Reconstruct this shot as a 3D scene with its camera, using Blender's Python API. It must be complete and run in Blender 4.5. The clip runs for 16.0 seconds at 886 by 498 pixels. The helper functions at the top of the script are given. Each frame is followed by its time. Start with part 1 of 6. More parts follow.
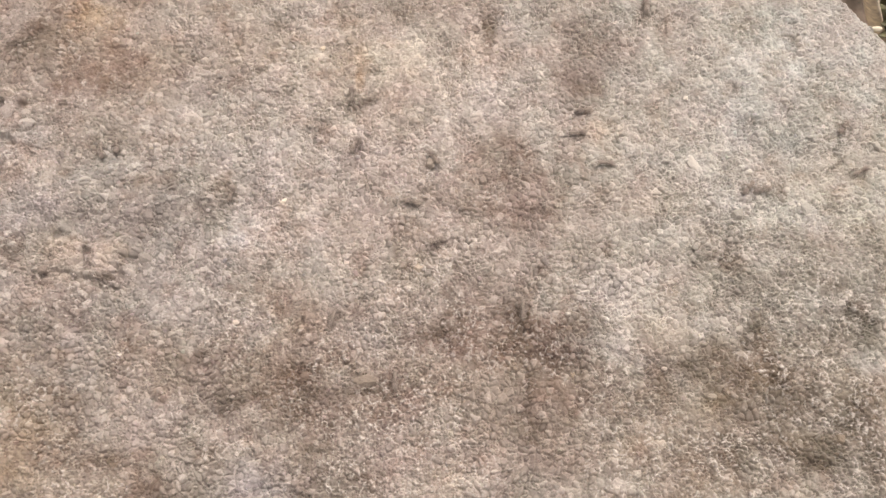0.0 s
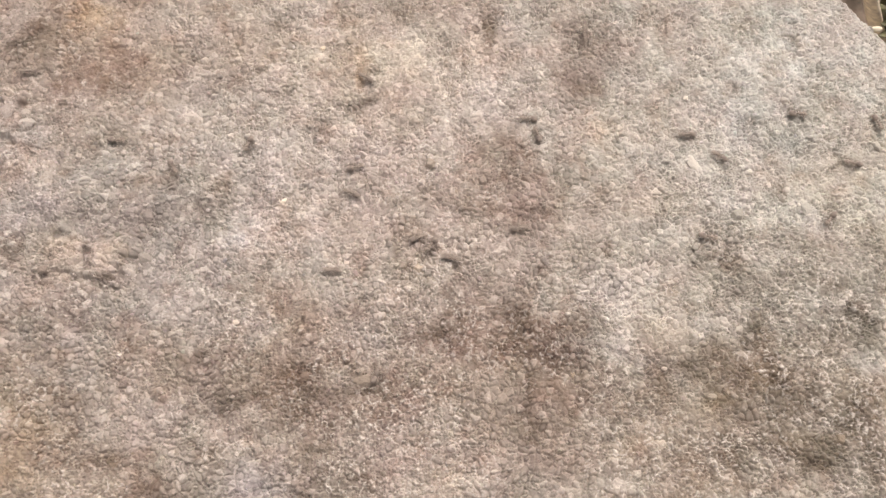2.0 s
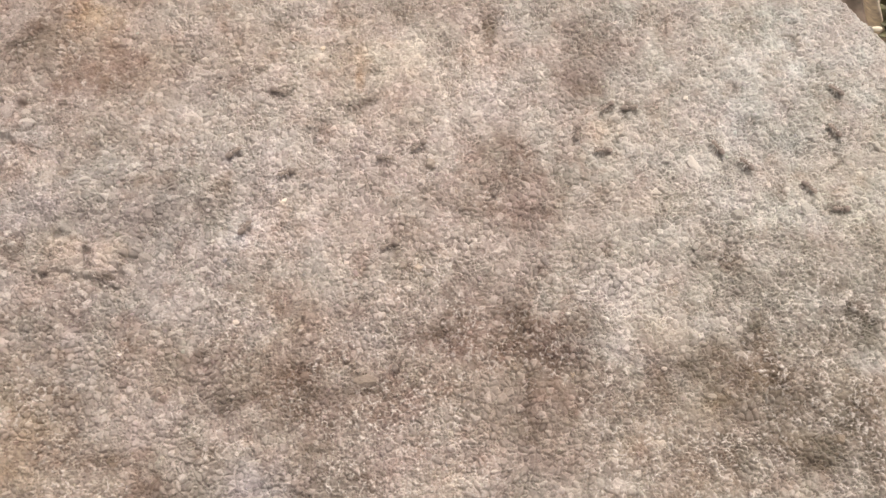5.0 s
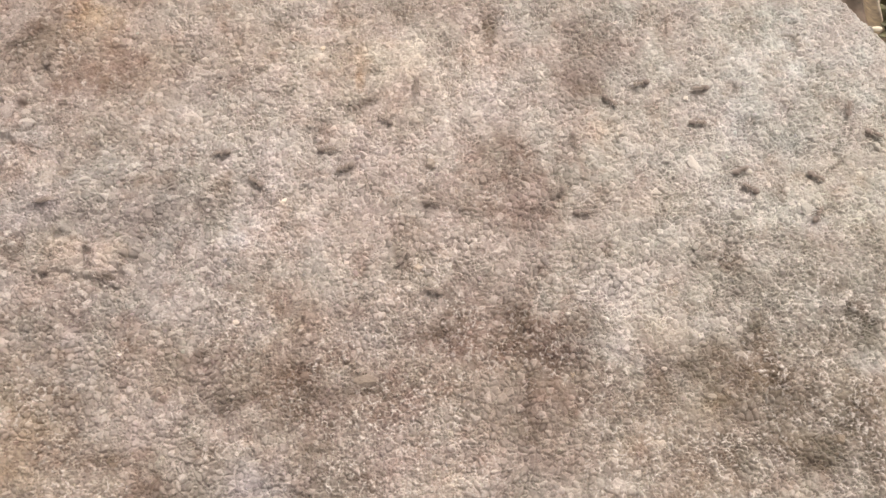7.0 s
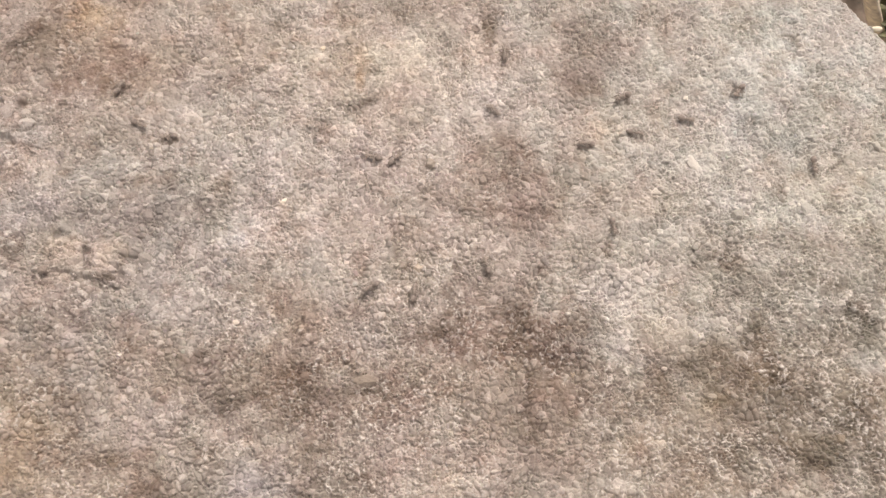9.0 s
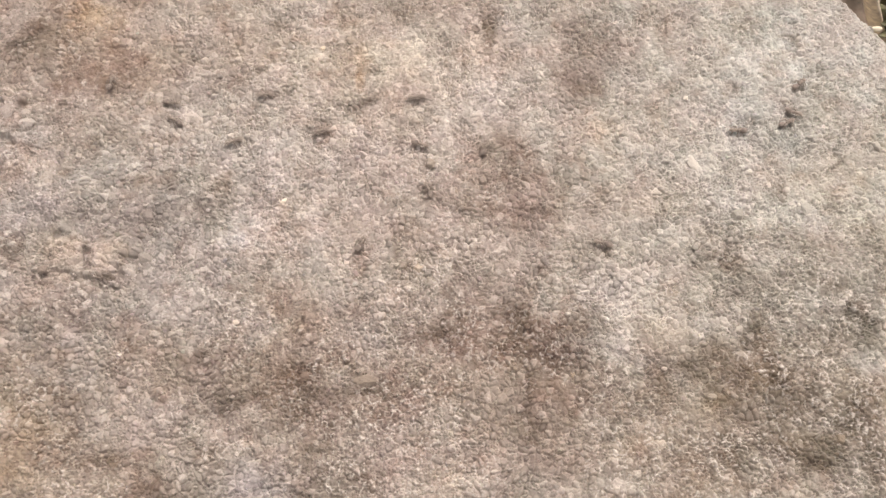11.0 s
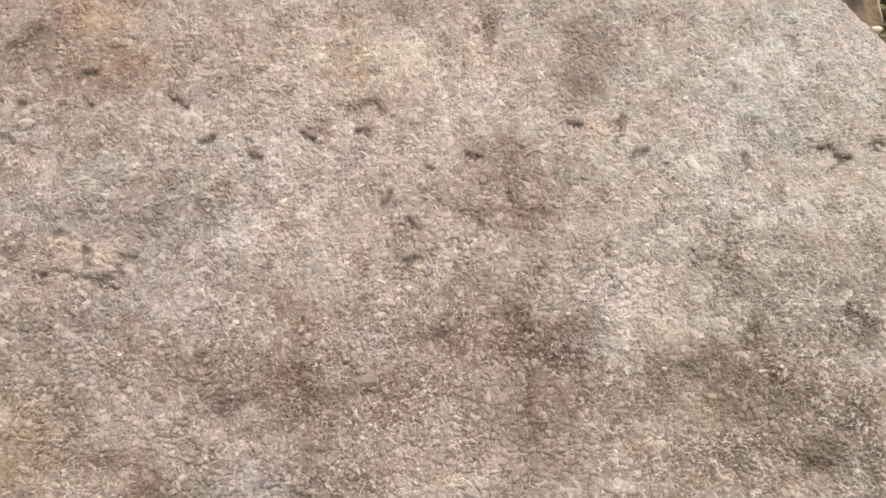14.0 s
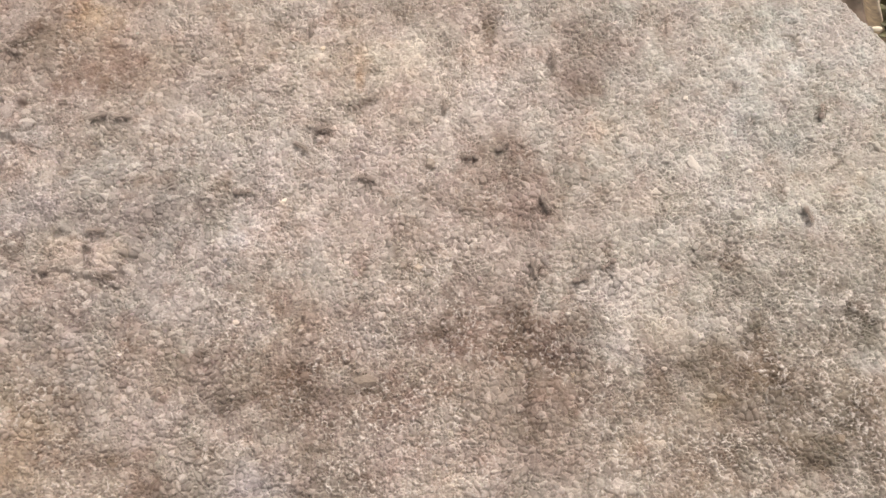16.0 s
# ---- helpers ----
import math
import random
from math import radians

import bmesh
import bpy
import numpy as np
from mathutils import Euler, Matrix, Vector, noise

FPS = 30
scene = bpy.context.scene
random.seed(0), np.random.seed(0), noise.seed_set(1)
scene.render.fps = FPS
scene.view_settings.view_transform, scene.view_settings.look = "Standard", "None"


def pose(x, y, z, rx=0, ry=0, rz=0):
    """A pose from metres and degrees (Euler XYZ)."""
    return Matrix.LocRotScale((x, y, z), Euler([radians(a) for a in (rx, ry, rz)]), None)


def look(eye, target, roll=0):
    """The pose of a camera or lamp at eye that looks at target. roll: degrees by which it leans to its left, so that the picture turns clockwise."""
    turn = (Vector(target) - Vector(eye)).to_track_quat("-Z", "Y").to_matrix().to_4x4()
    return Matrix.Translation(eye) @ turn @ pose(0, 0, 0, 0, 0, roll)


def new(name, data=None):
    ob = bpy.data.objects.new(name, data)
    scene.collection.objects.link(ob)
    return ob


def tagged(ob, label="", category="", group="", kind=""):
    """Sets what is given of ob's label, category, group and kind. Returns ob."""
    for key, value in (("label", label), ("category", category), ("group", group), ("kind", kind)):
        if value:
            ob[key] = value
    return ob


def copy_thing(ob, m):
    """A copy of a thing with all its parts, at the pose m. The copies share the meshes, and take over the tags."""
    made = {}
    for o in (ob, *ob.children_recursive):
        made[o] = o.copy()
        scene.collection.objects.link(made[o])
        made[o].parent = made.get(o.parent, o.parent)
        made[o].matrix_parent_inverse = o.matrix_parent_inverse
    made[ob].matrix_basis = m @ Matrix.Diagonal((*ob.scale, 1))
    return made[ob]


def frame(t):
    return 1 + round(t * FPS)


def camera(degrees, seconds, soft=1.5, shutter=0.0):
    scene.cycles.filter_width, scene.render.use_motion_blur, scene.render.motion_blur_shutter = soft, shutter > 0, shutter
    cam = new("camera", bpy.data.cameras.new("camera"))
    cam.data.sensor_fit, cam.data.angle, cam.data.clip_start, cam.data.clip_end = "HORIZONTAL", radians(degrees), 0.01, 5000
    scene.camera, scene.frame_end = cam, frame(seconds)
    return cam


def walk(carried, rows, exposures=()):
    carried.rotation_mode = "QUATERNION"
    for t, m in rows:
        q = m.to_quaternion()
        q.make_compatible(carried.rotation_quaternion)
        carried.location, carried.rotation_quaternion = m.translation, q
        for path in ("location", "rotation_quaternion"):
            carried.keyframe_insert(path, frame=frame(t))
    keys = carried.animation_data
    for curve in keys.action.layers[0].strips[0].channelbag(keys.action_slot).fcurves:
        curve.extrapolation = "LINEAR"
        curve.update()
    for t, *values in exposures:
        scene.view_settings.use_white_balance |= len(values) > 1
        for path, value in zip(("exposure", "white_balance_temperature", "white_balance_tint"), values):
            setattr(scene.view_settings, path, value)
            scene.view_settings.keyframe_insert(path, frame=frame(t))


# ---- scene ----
# A weathered sandstone boulder seen from a hand's width above, with brown ants running over it.
# Metres; the boulder's top lies about z = 0, x runs along the picture's width, y away from the camera.
SECONDS = 16.0
cam = camera(55, SECONDS, soft=1.5, shutter=1.0)
EYE = (0.0, -0.0513, 0.1410)
walk(cam, [(0.0, look(EYE, (0.0, 0.0, 0.0))), (SECONDS, look(EYE, (0.0, 0.0, 0.0)))],
     exposures=[(0.0, -0.02), (0.8, 0.06), (3.2, 0.06), (4.0, 0.01), (6.3, 0.05), (12.0, 0.05), (SECONDS, 0.0)])

# ---- light: a hazy day, soft sun from beyond the boulder ----
SUN_ELEVATION, SUN_TURN = radians(66), radians(20)
world = bpy.data.worlds.new("hazy_sky")
scene.world = world
world.use_nodes = True
sky = world.node_tree.nodes.new("ShaderNodeTexSky")
sky.sky_type, sky.sun_disc = "NISHITA", False
sky.sun_elevation, sky.sun_rotation = SUN_ELEVATION, SUN_TURN
sky.dust_density, sky.air_density, sky.ozone_density = 8.0, 0.15, 0.1
world.node_tree.links.new(sky.outputs[0], world.node_tree.nodes["Background"].inputs["Color"])
world.node_tree.nodes["Background"].inputs["Strength"].default_value = 0.15
sun = new("sun", bpy.data.lights.new("sun", "SUN"))
sun.data.energy, sun.data.angle, sun.data.color = 1.0, radians(50), (1.0, 0.97, 0.93)
sun_from = Vector((math.sin(SUN_TURN) * math.cos(SUN_ELEVATION), math.cos(SUN_TURN) * math.cos(SUN_ELEVATION), math.sin(SUN_ELEVATION)))
sun.matrix_world = look(sun_from * 5.0, (0, 0, 0))


# ---- noise on arrays ----
TABLE = np.random.default_rng(12).random((1024, 1024)).astype(np.float32)


def lattice(ix, iy, salt):
    """A repeatable random number 0..1 for every whole-number cell."""
    return TABLE[(ix.astype(np.int32) + salt * 131) & 1023, (iy.astype(np.int32) + salt * 57) & 1023]


def value_noise(x, y, size, salt):
    """Smooth noise -1..1 with features of that size."""
    u, v = x / size, y / size
    iu, iv = np.floor(u), np.floor(v)
    fu, fv = u - iu, v - iv
    fu, fv = fu * fu * (3 - 2 * fu), fv * fv * (3 - 2 * fv)
    a = lattice(iu, iv, salt) * (1 - fu) + lattice(iu + 1, iv, salt) * fu
    b = lattice(iu, iv + 1, salt) * (1 - fu) + lattice(iu + 1, iv + 1, salt) * fu
    return 2 * (a * (1 - fv) + b * fv) - 1


def fbm(x, y, size, salt, octaves=4):
    total, weight = 0.0, 0.0
    for k in range(octaves):
        w = 0.55 ** k
        total = total + w * value_noise(x + 0.37 * k * size, y - 0.21 * k * size, size / 2 ** k, salt + 17 * k)
        weight += w
    return total / weight


def cells(x, y, size, salt):
    """Packed grains: distance to the nearest and second nearest centre (in cells), the nearest one's random number, and the way from its centre in metres."""
    u, v = x / size, y / size
    iu, iv = np.floor(u), np.floor(v)
    d1, d2, who = np.full_like(u, 9.0), np.full_like(u, 9.0), np.zeros_like(u)
    ou, ov = np.zeros_like(u), np.zeros_like(u)
    for di in (-1, 0, 1):
        for dj in (-1, 0, 1):
            cu, cv = iu + di, iv + dj
            au, av = u - cu - 0.06 - 0.88 * lattice(cu, cv, salt), v - cv - 0.06 - 0.88 * lattice(cu, cv, salt + 1)
            d = np.hypot(au, av)
            near = d < d1
            d2 = np.where(near, d1, np.minimum(d2, d))
            who = np.where(near, lattice(cu, cv, salt + 2), who)
            ou, ov = np.where(near, au, ou), np.where(near, av, ov)
            d1 = np.where(near, d, d1)
    return d1, d2, who, ou * size, ov * size


# ---- the boulder's form ----
def broad(x, y):
    """The boulder without its grain: a gently uneven top that turns over at a rim and falls to the soil."""
    z = 0.0011 * fbm(x, y, 0.050, 3, 3) + 0.00055 * fbm(x, y, 0.014, 5, 3)
    for lx, ly, rx, ry, groove in ((-0.0663, -0.0012, 0.0040, 0.0036, 0.0004), (-0.0588, -0.0016, 0.0044, 0.0040, 0.0004), (-0.0700, 0.0118, 0.0062, 0.0044, 0.0), (-0.0806, 0.0272, 0.0030, 0.0046, 0.0005)):
        ex, ey = x - lx + 0.0017 * value_noise(x, y, 0.0022, 13), y - ly + 0.0017 * value_noise(x, y, 0.0022, 15)
        far = np.hypot(ex / rx, ey / ry)
        z = z + 0.0013 * np.exp(-far ** 4) - groove * np.exp(-((far - 1.12) / 0.14) ** 2)
    # the rim runs obliquely past the far corner
    rim = (x - 0.0791) * 0.766 + (y - 0.0530) * 0.643 + 0.0022 * fbm(x, y, 0.007, 9, 4)
    over = np.maximum(rim + 0.0030, 0)
    z = z - np.where(over < 0.005, 150.0 * over ** 2, 0.00375 + 3.0 * (over - 0.005))
    # far sides of the boulder
    far = np.maximum(np.hypot(x / 1.25, y + 0.03) - 0.17, 0)
    z = z - 2.0 * far ** 2 / (far + 0.06) - 0.25 * far
    return np.maximum(z, -0.13)


def glint_ridges(x, y):
    """How strong the painted pale highlights are here, 0..1: thin wriggling ridges in patches, more of them on the
    right side.
    """
    patch = np.clip(0.40 + 3.6 * x - 4.0 * y + 1.5 * fbm(x, y, 0.009, 113, 4), 0, 1)
    wriggle = 1 - np.abs(fbm(x + 0.0006 * value_noise(x, y, 0.0011, 83), y + 0.0006 * value_noise(x, y, 0.0011, 84), 0.00105, 85, 3)) / 0.15
    broken = np.clip(0.15 + 2.2 * value_noise(x, y, 0.0007, 87), 0, 1)
    # painted bright dots on the grain tops of the nearer part
    speck = 0.7 * np.clip(2.6 * (value_noise(x, y, 0.00040, 89) - 0.46), 0, 1) * np.clip(0.5 - 12.0 * y, 0, 1)
    return np.clip(np.clip(wriggle, 0, 1) * broken + speck, 0, 1) * patch


def relief(x, y):
    """Height with every grain, and each place's grain number. Large grains, some of them broken up into middling and small ones."""
    wx = x + 0.00016 * value_noise(x, y, 0.0011, 21) + 0.00007 * value_noise(x, y, 0.00036, 27) + 0.0006 * value_noise(x, y, 0.006, 23)
    wy = y + 0.00016 * value_noise(x, y, 0.0011, 22) + 0.00007 * value_noise(x, y, 0.00036, 28) + 0.0006 * value_noise(x, y, 0.006, 24)
    coarse = np.clip(0.5 + 1.5 * fbm(x, y, 0.014, 61, 3), 0, 1)
    open_joint = np.clip(0.80 - 8.0 * y - 1.0 * x + 1.3 * fbm(x, y, 0.0040, 65, 3) + 0.8 * fbm(x, y, 0.0011, 67, 2), 0.08, 1.45)
    z, edge, number, active = broad(x, y), 9.0, 0.0, 1.0
    for size, salt, lift, slope, keep in ((0.00112, 31, 0.00024, 0.34, 0.06 + 0.42 * coarse), (0.00078, 41, 0.00024, 0.44, 0.40 + 0.30 * coarse), (0.00048, 51, 0.00018, 0.50, 1.0)):
        d1, d2, who, du, dv = cells(wx + 7 * size, wy * 0.96, size, salt)
        tilt_x, tilt_y = (who * 91.7) % 1.0 - 0.5, (who * 57.3) % 1.0 - 0.5
        whole = active * ((who * 37.9) % 1.0 < keep)
        edge = np.where(active > 0.5, np.minimum(edge, 0.5 * size * (d2 - d1)), edge)
        z = z + active * lift * (who - 0.5) * (0.35 + 0.65 * whole) + whole * slope * (du * tilt_x + dv * tilt_y) - whole * 0.11 * size * d1 ** 2
        number = number + whole * who
        active = active - whole
    z = z - 0.00055 * open_joint * np.exp(-(edge / 0.00010) ** 1.2)
    pits = fbm(x, y, 0.0042, 71, 3)
    z = z - 0.00050 * np.clip(pits - 0.28, 0, 1) + 0.00009 * value_noise(x, y, 0.0004, 81) + 0.00003 * value_noise(x, y, 0.0002, 82)
    return z + 0.00022 * glint_ridges(x, y), np.clip(number, 0, 1)


# ---- the stone's colour: a warm ground tone with stains, tint patches and painted groove shade ----
STONE = np.array((0.363, 0.322, 0.280))
STAINS_AND_SHADE = []


def stain_or_shade(x, y, rx, ry, turn, tint):
    """A ragged patch of another tint: centre and half sizes in millimetres, turn in degrees, tint by channel."""
    STAINS_AND_SHADE.append((x / 1000, y / 1000, rx / 1000, ry / 1000, radians(turn), np.array(tint)))


stain_or_shade(13.6, -13.8, 14.5, 7.8, -20, (0.61, 0.56, 0.54))
stain_or_shade(-26.7, -24.9, 16.0, 5.6, 0, (0.67, 0.63, 0.61))
stain_or_shade(-6.0, -25.8, 7.5, 3.8, 10, (0.79, 0.74, 0.72))
stain_or_shade(55.6, -27.7, 12.1, 8.4, -25, (0.64, 0.62, 0.60))
stain_or_shade(63.8, -35.0, 11.0, 6.4, 0, (0.57, 0.55, 0.53))
stain_or_shade(53.3, -24.0, 4.1, 2.5, -40, (0.74, 0.71, 0.68))
stain_or_shade(28.9, 39.4, 6.5, 8.2, -10, (0.75, 0.70, 0.68))
stain_or_shade(8.9, 45.1, 1.5, 4.1, -5, (0.51, 0.46, 0.41))
stain_or_shade(-4.9, 51.0, 5.6, 2.7, 0, (0.85, 0.83, 0.82))
stain_or_shade(-63.3, -12.3, 6.8, 3.0, 0, (0.79, 0.76, 0.73))
stain_or_shade(13.6, 19.5, 5.2, 5.5, 0, (0.76, 0.70, 0.67))
stain_or_shade(28.5, 23.0, 3.1, 3.8, 0, (1.02, 0.96, 0.90))
stain_or_shade(-68.4, 48.1, 5.5, 4.8, 0, (1.07, 0.98, 0.85))
stain_or_shade(-62.9, 35.6, 12.9, 5.2, 0, (0.79, 0.73, 0.70))
stain_or_shade(-81.1, 41.3, 5.5, 5.3, 0, (0.70, 0.68, 0.66))
stain_or_shade(-15.3, 29.8, 4.7, 1.4, 35, (0.61, 0.59, 0.57))
stain_or_shade(-23.0, 23.6, 1.7, 1.0, 50, (0.52, 0.49, 0.46))
stain_or_shade(-40.9, 12.5, 1.8, 1.2, 0, (0.54, 0.49, 0.44))
stain_or_shade(-53.4, 6.0, 7.1, 4.4, 0, (0.80, 0.77, 0.77))
stain_or_shade(14.5, -28.2, 1.9, 6.5, 0, (0.82, 0.80, 0.79))
stain_or_shade(20.7, -17.4, 5.7, 2.9, -25, (0.66, 0.61, 0.60))
stain_or_shade(-1.3, -14.3, 5.4, 2.7, 0, (0.74, 0.70, 0.68))
stain_or_shade(-35.9, -26.8, 3.0, 2.2, -20, (0.63, 0.61, 0.60))
stain_or_shade(68.9, -15.2, 5.8, 3.9, -20, (0.66, 0.66, 0.64))
stain_or_shade(74.4, -8.2, 2.5, 3.0, 0, (0.71, 0.71, 0.70))
stain_or_shade(50.1, -2.5, 4.6, 1.8, -10, (0.80, 0.77, 0.74))
stain_or_shade(6.8, 12.1, 11.3, 5.4, 0, (0.89, 0.83, 0.82))
stain_or_shade(-22.2, -12.3, 6.8, 4.9, 0, (0.92, 0.89, 0.86))
stain_or_shade(-68.7, -37.7, 7.3, 5.4, 0, (1.00, 0.98, 0.94))
stain_or_shade(-67.3, -29.6, 5.6, 3.7, 0, (0.98, 0.96, 0.93))
stain_or_shade(-71.2, -23.0, 4.7, 3.8, 0, (1.02, 1.00, 0.96))
stain_or_shade(-33.6, 4.4, 7.0, 3.8, 10, (1.31, 1.30, 1.30))
stain_or_shade(-16.3, -0.4, 7.0, 4.5, 0, (1.15, 1.15, 1.17))
stain_or_shade(-2.6, 38.1, 13.0, 5.6, -10, (1.23, 1.23, 1.22))
stain_or_shade(35.5, -11.8, 10.7, 3.9, -22, (1.32, 1.33, 1.34))
stain_or_shade(28.4, -16.2, 3.8, 2.3, 0, (1.20, 1.23, 1.27))
stain_or_shade(65.4, 36.9, 14.0, 5.8, -10, (1.20, 1.22, 1.22))
stain_or_shade(-70.9, 11.0, 11.2, 6.4, 10, (1.11, 1.11, 1.12))
stain_or_shade(51.7, 11.0, 19.4, 11.7, -20, (1.10, 1.11, 1.13))
stain_or_shade(71.9, -20.1, 3.4, 2.3, 0, (1.24, 1.28, 1.33))
stain_or_shade(-30.2, -40.5, 4.0, 2.7, 0, (1.32, 1.32, 1.34))
stain_or_shade(-51.5, -29.1, 5.6, 4.6, 0, (1.08, 1.08, 1.10))
stain_or_shade(71.3, 12.1, 6.1, 6.4, 0, (1.07, 1.06, 1.03))
stain_or_shade(56.8, 45.8, 8.8, 3.6, 0, (0.86, 0.88, 0.86))
stain_or_shade(-9.3, -4.1, 5.9, 4.1, 0, (0.93, 0.95, 0.96))
stain_or_shade(73.4, 6.6, 4.0, 4.2, 0, (1.04, 1.03, 0.98))
# broad tone patches: paler on the far right, darker on the near left
stain_or_shade(43.3, 31.1, 55.5, 21.7, 0, (1.23, 1.27, 1.32))
stain_or_shade(-28.3, -35.4, 47.6, 17.2, 0, (0.80, 0.77, 0.74))
stain_or_shade(-26.0, 31.1, 27.7, 17.1, 0, (1.12, 1.14, 1.16))
stain_or_shade(67.6, 8.4, 26.4, 15.9, 0, (1.10, 1.12, 1.14))
stain_or_shade(38.0, -26.4, 24.3, 14.0, 0, (0.91, 0.90, 0.88))
stain_or_shade(-74.0, -12.2, 50.4, 18.7, 0, (0.93, 0.92, 0.91))
stain_or_shade(21.4, 8.4, 12.2, 10.1, 0, (0.88, 0.86, 0.84))
stain_or_shade(73.9, 49.7, 28.8, 18.2, 0, (1.10, 1.12, 1.14))
stain_or_shade(-57.4, -39.7, 10.9, 8.5, 0, (0.89, 0.88, 0.86))
stain_or_shade(-77.5, 49.7, 13.3, 11.5, 0, (0.90, 0.89, 0.87))
stain_or_shade(-63.6, 3.1, 12.0, 9.9, 0, (0.92, 0.91, 0.90))
stain_or_shade(-22.3, -35.4, 11.0, 8.6, 0, (0.93, 0.92, 0.91))
stain_or_shade(-46.8, 31.1, 12.8, 10.8, 0, (1.07, 1.08, 1.09))
stain_or_shade(-25.4, 19.5, 12.5, 10.4, 0, (1.06, 1.07, 1.08))
stain_or_shade(-58.3, 1.2, 30.0, 13.4, 0, (0.96, 1.00, 1.02))
stain_or_shade(64.3, 21.2, 36.6, 27.6, 0, (0.98, 1.00, 1.00))
stain_or_shade(-0.4, -31.4, 27.7, 11.0, 0, (1.03, 1.00, 0.99))
stain_or_shade(55.1, -31.4, 23.1, 12.9, 0, (1.02, 1.00, 0.96))
stain_or_shade(-66.4, -1.5, 4.4, 3.7, 0, (1.26, 1.24, 1.20))
stain_or_shade(-58.6, -1.0, 4.4, 3.7, 0, (1.18, 1.14, 1.09))
# shade of the groove between the two lumps, painted dark
stain_or_shade(-62.3, -2.2, 0.9, 2.4, 0, (0.64, 0.61, 0.60))
stain_or_shade(-67.9, 2.9, 1.4, 1.1, 0, (0.64, 0.64, 0.65))
stain_or_shade(-61.9, -12.6, 2.5, 1.4, -10, (0.66, 0.64, 0.62))
stain_or_shade(-70.8, 11.4, 4.7, 2.8, 0, (1.13, 1.15, 1.18))
stain_or_shade(-36.7, 2.1, 4.0, 1.7, 20, (1.19, 1.22, 1.26))
stain_or_shade(-29.7, -8.2, 4.9, 3.4, 0, (0.97, 0.92, 0.89))
stain_or_shade(0.3, -17.2, 4.2, 2.5, 0, (0.82, 0.76, 0.75))
stain_or_shade(15.6, -18.4, 4.6, 2.7, -20, (0.74, 0.69, 0.67))
stain_or_shade(-22.4, -22.1, 3.8, 2.3, 0, (0.94, 0.90, 0.88))
stain_or_shade(-11.6, -27.0, 3.2, 2.2, 0, (0.94, 0.90, 0.89))
stain_or_shade(3.9, -39.3, 4.2, 2.0, 10, (1.18, 1.18, 1.16))
stain_or_shade(22.8, -17.2, 2.1, 1.4, 0, (0.68, 0.66, 0.65))
stain_or_shade(-16.0, -10.4, 3.5, 1.8, 15, (0.75, 0.72, 0.70))
stain_or_shade(11.7, 7.2, 6.1, 2.5, -10, (0.83, 0.79, 0.77))
stain_or_shade(2.2, -11.3, 2.5, 1.6, 0, (0.73, 0.68, 0.65))
stain_or_shade(11.9, -11.9, 3.3, 1.8, -20, (0.66, 0.63, 0.61))
stain_or_shade(-3.0, 2.1, 3.6, 2.3, 0, (0.83, 0.80, 0.79))
stain_or_shade(56.5, -23.8, 1.5, 4.2, 20, (0.62, 0.59, 0.56))
stain_or_shade(69.0, -27.9, 3.2, 2.4, 0, (0.68, 0.66, 0.66))
stain_or_shade(55.3, -35.9, 2.7, 1.4, 0, (0.63, 0.61, 0.60))
stain_or_shade(44.2, -26.6, 4.1, 2.8, 0, (0.97, 0.94, 0.87))
stain_or_shade(35.9, -20.2, 4.8, 1.9, -10, (0.80, 0.80, 0.82))
stain_or_shade(53.0, -16.0, 1.3, 3.3, -30, (0.71, 0.69, 0.67))
stain_or_shade(32.9, -33.9, 3.7, 1.5, 10, (1.22, 1.22, 1.20))
stain_or_shade(40.4, -39.3, 2.7, 2.0, 0, (0.92, 0.86, 0.83))
stain_or_shade(31.4, 35.3, 3.7, 3.5, 0, (0.82, 0.78, 0.77))
stain_or_shade(24.4, 43.6, 2.6, 3.1, 0, (0.74, 0.71, 0.70))
stain_or_shade(25.4, 34.4, 2.6, 2.1, 0, (0.72, 0.68, 0.67))
stain_or_shade(-7.1, 50.6, 4.0, 1.7, 0, (0.74, 0.71, 0.69))
stain_or_shade(-5.5, 41.9, 3.9, 2.8, 0, (1.16, 1.17, 1.15))
stain_or_shade(-84.4, 41.7, 2.4, 2.4, 0, (0.66, 0.64, 0.62))
stain_or_shade(-59.2, 44.1, 1.3, 1.2, 0, (0.63, 0.61, 0.60))
stain_or_shade(-32.4, 47.1, 1.5, 1.4, 0, (0.70, 0.68, 0.65))
stain_or_shade(-39.5, 35.3, 2.8, 2.3, 30, (0.80, 0.76, 0.74))
stain_or_shade(-79.9, 45.4, 3.3, 2.2, 0, (0.82, 0.76, 0.73))
stain_or_shade(-69.6, -28.5, 3.2, 2.4, 0, (0.98, 0.96, 0.92))
stain_or_shade(-72.3, -27.3, 1.5, 1.3, 0, (0.74, 0.74, 0.69))
stain_or_shade(-53.6, -37.0, 1.6, 1.1, 0, (0.76, 0.72, 0.68))
stain_or_shade(-40.0, -19.0, 3.8, 2.3, 0, (0.85, 0.82, 0.80))
stain_or_shade(-69.9, 50.3, 2.9, 2.9, 0, (1.01, 0.98, 0.94))
stain_or_shade(20.4, -12.2, 11.6, 9.4, 0, (1.16, 1.19, 1.22))
stain_or_shade(-34.6, -30.9, 11.1, 8.8, 0, (1.15, 1.18, 1.21))
stain_or_shade(-54.5, 37.1, 28.1, 17.5, 0, (0.92, 0.91, 0.90))
stain_or_shade(-5.2, 25.2, 12.6, 10.6, 0, (0.89, 0.87, 0.85))
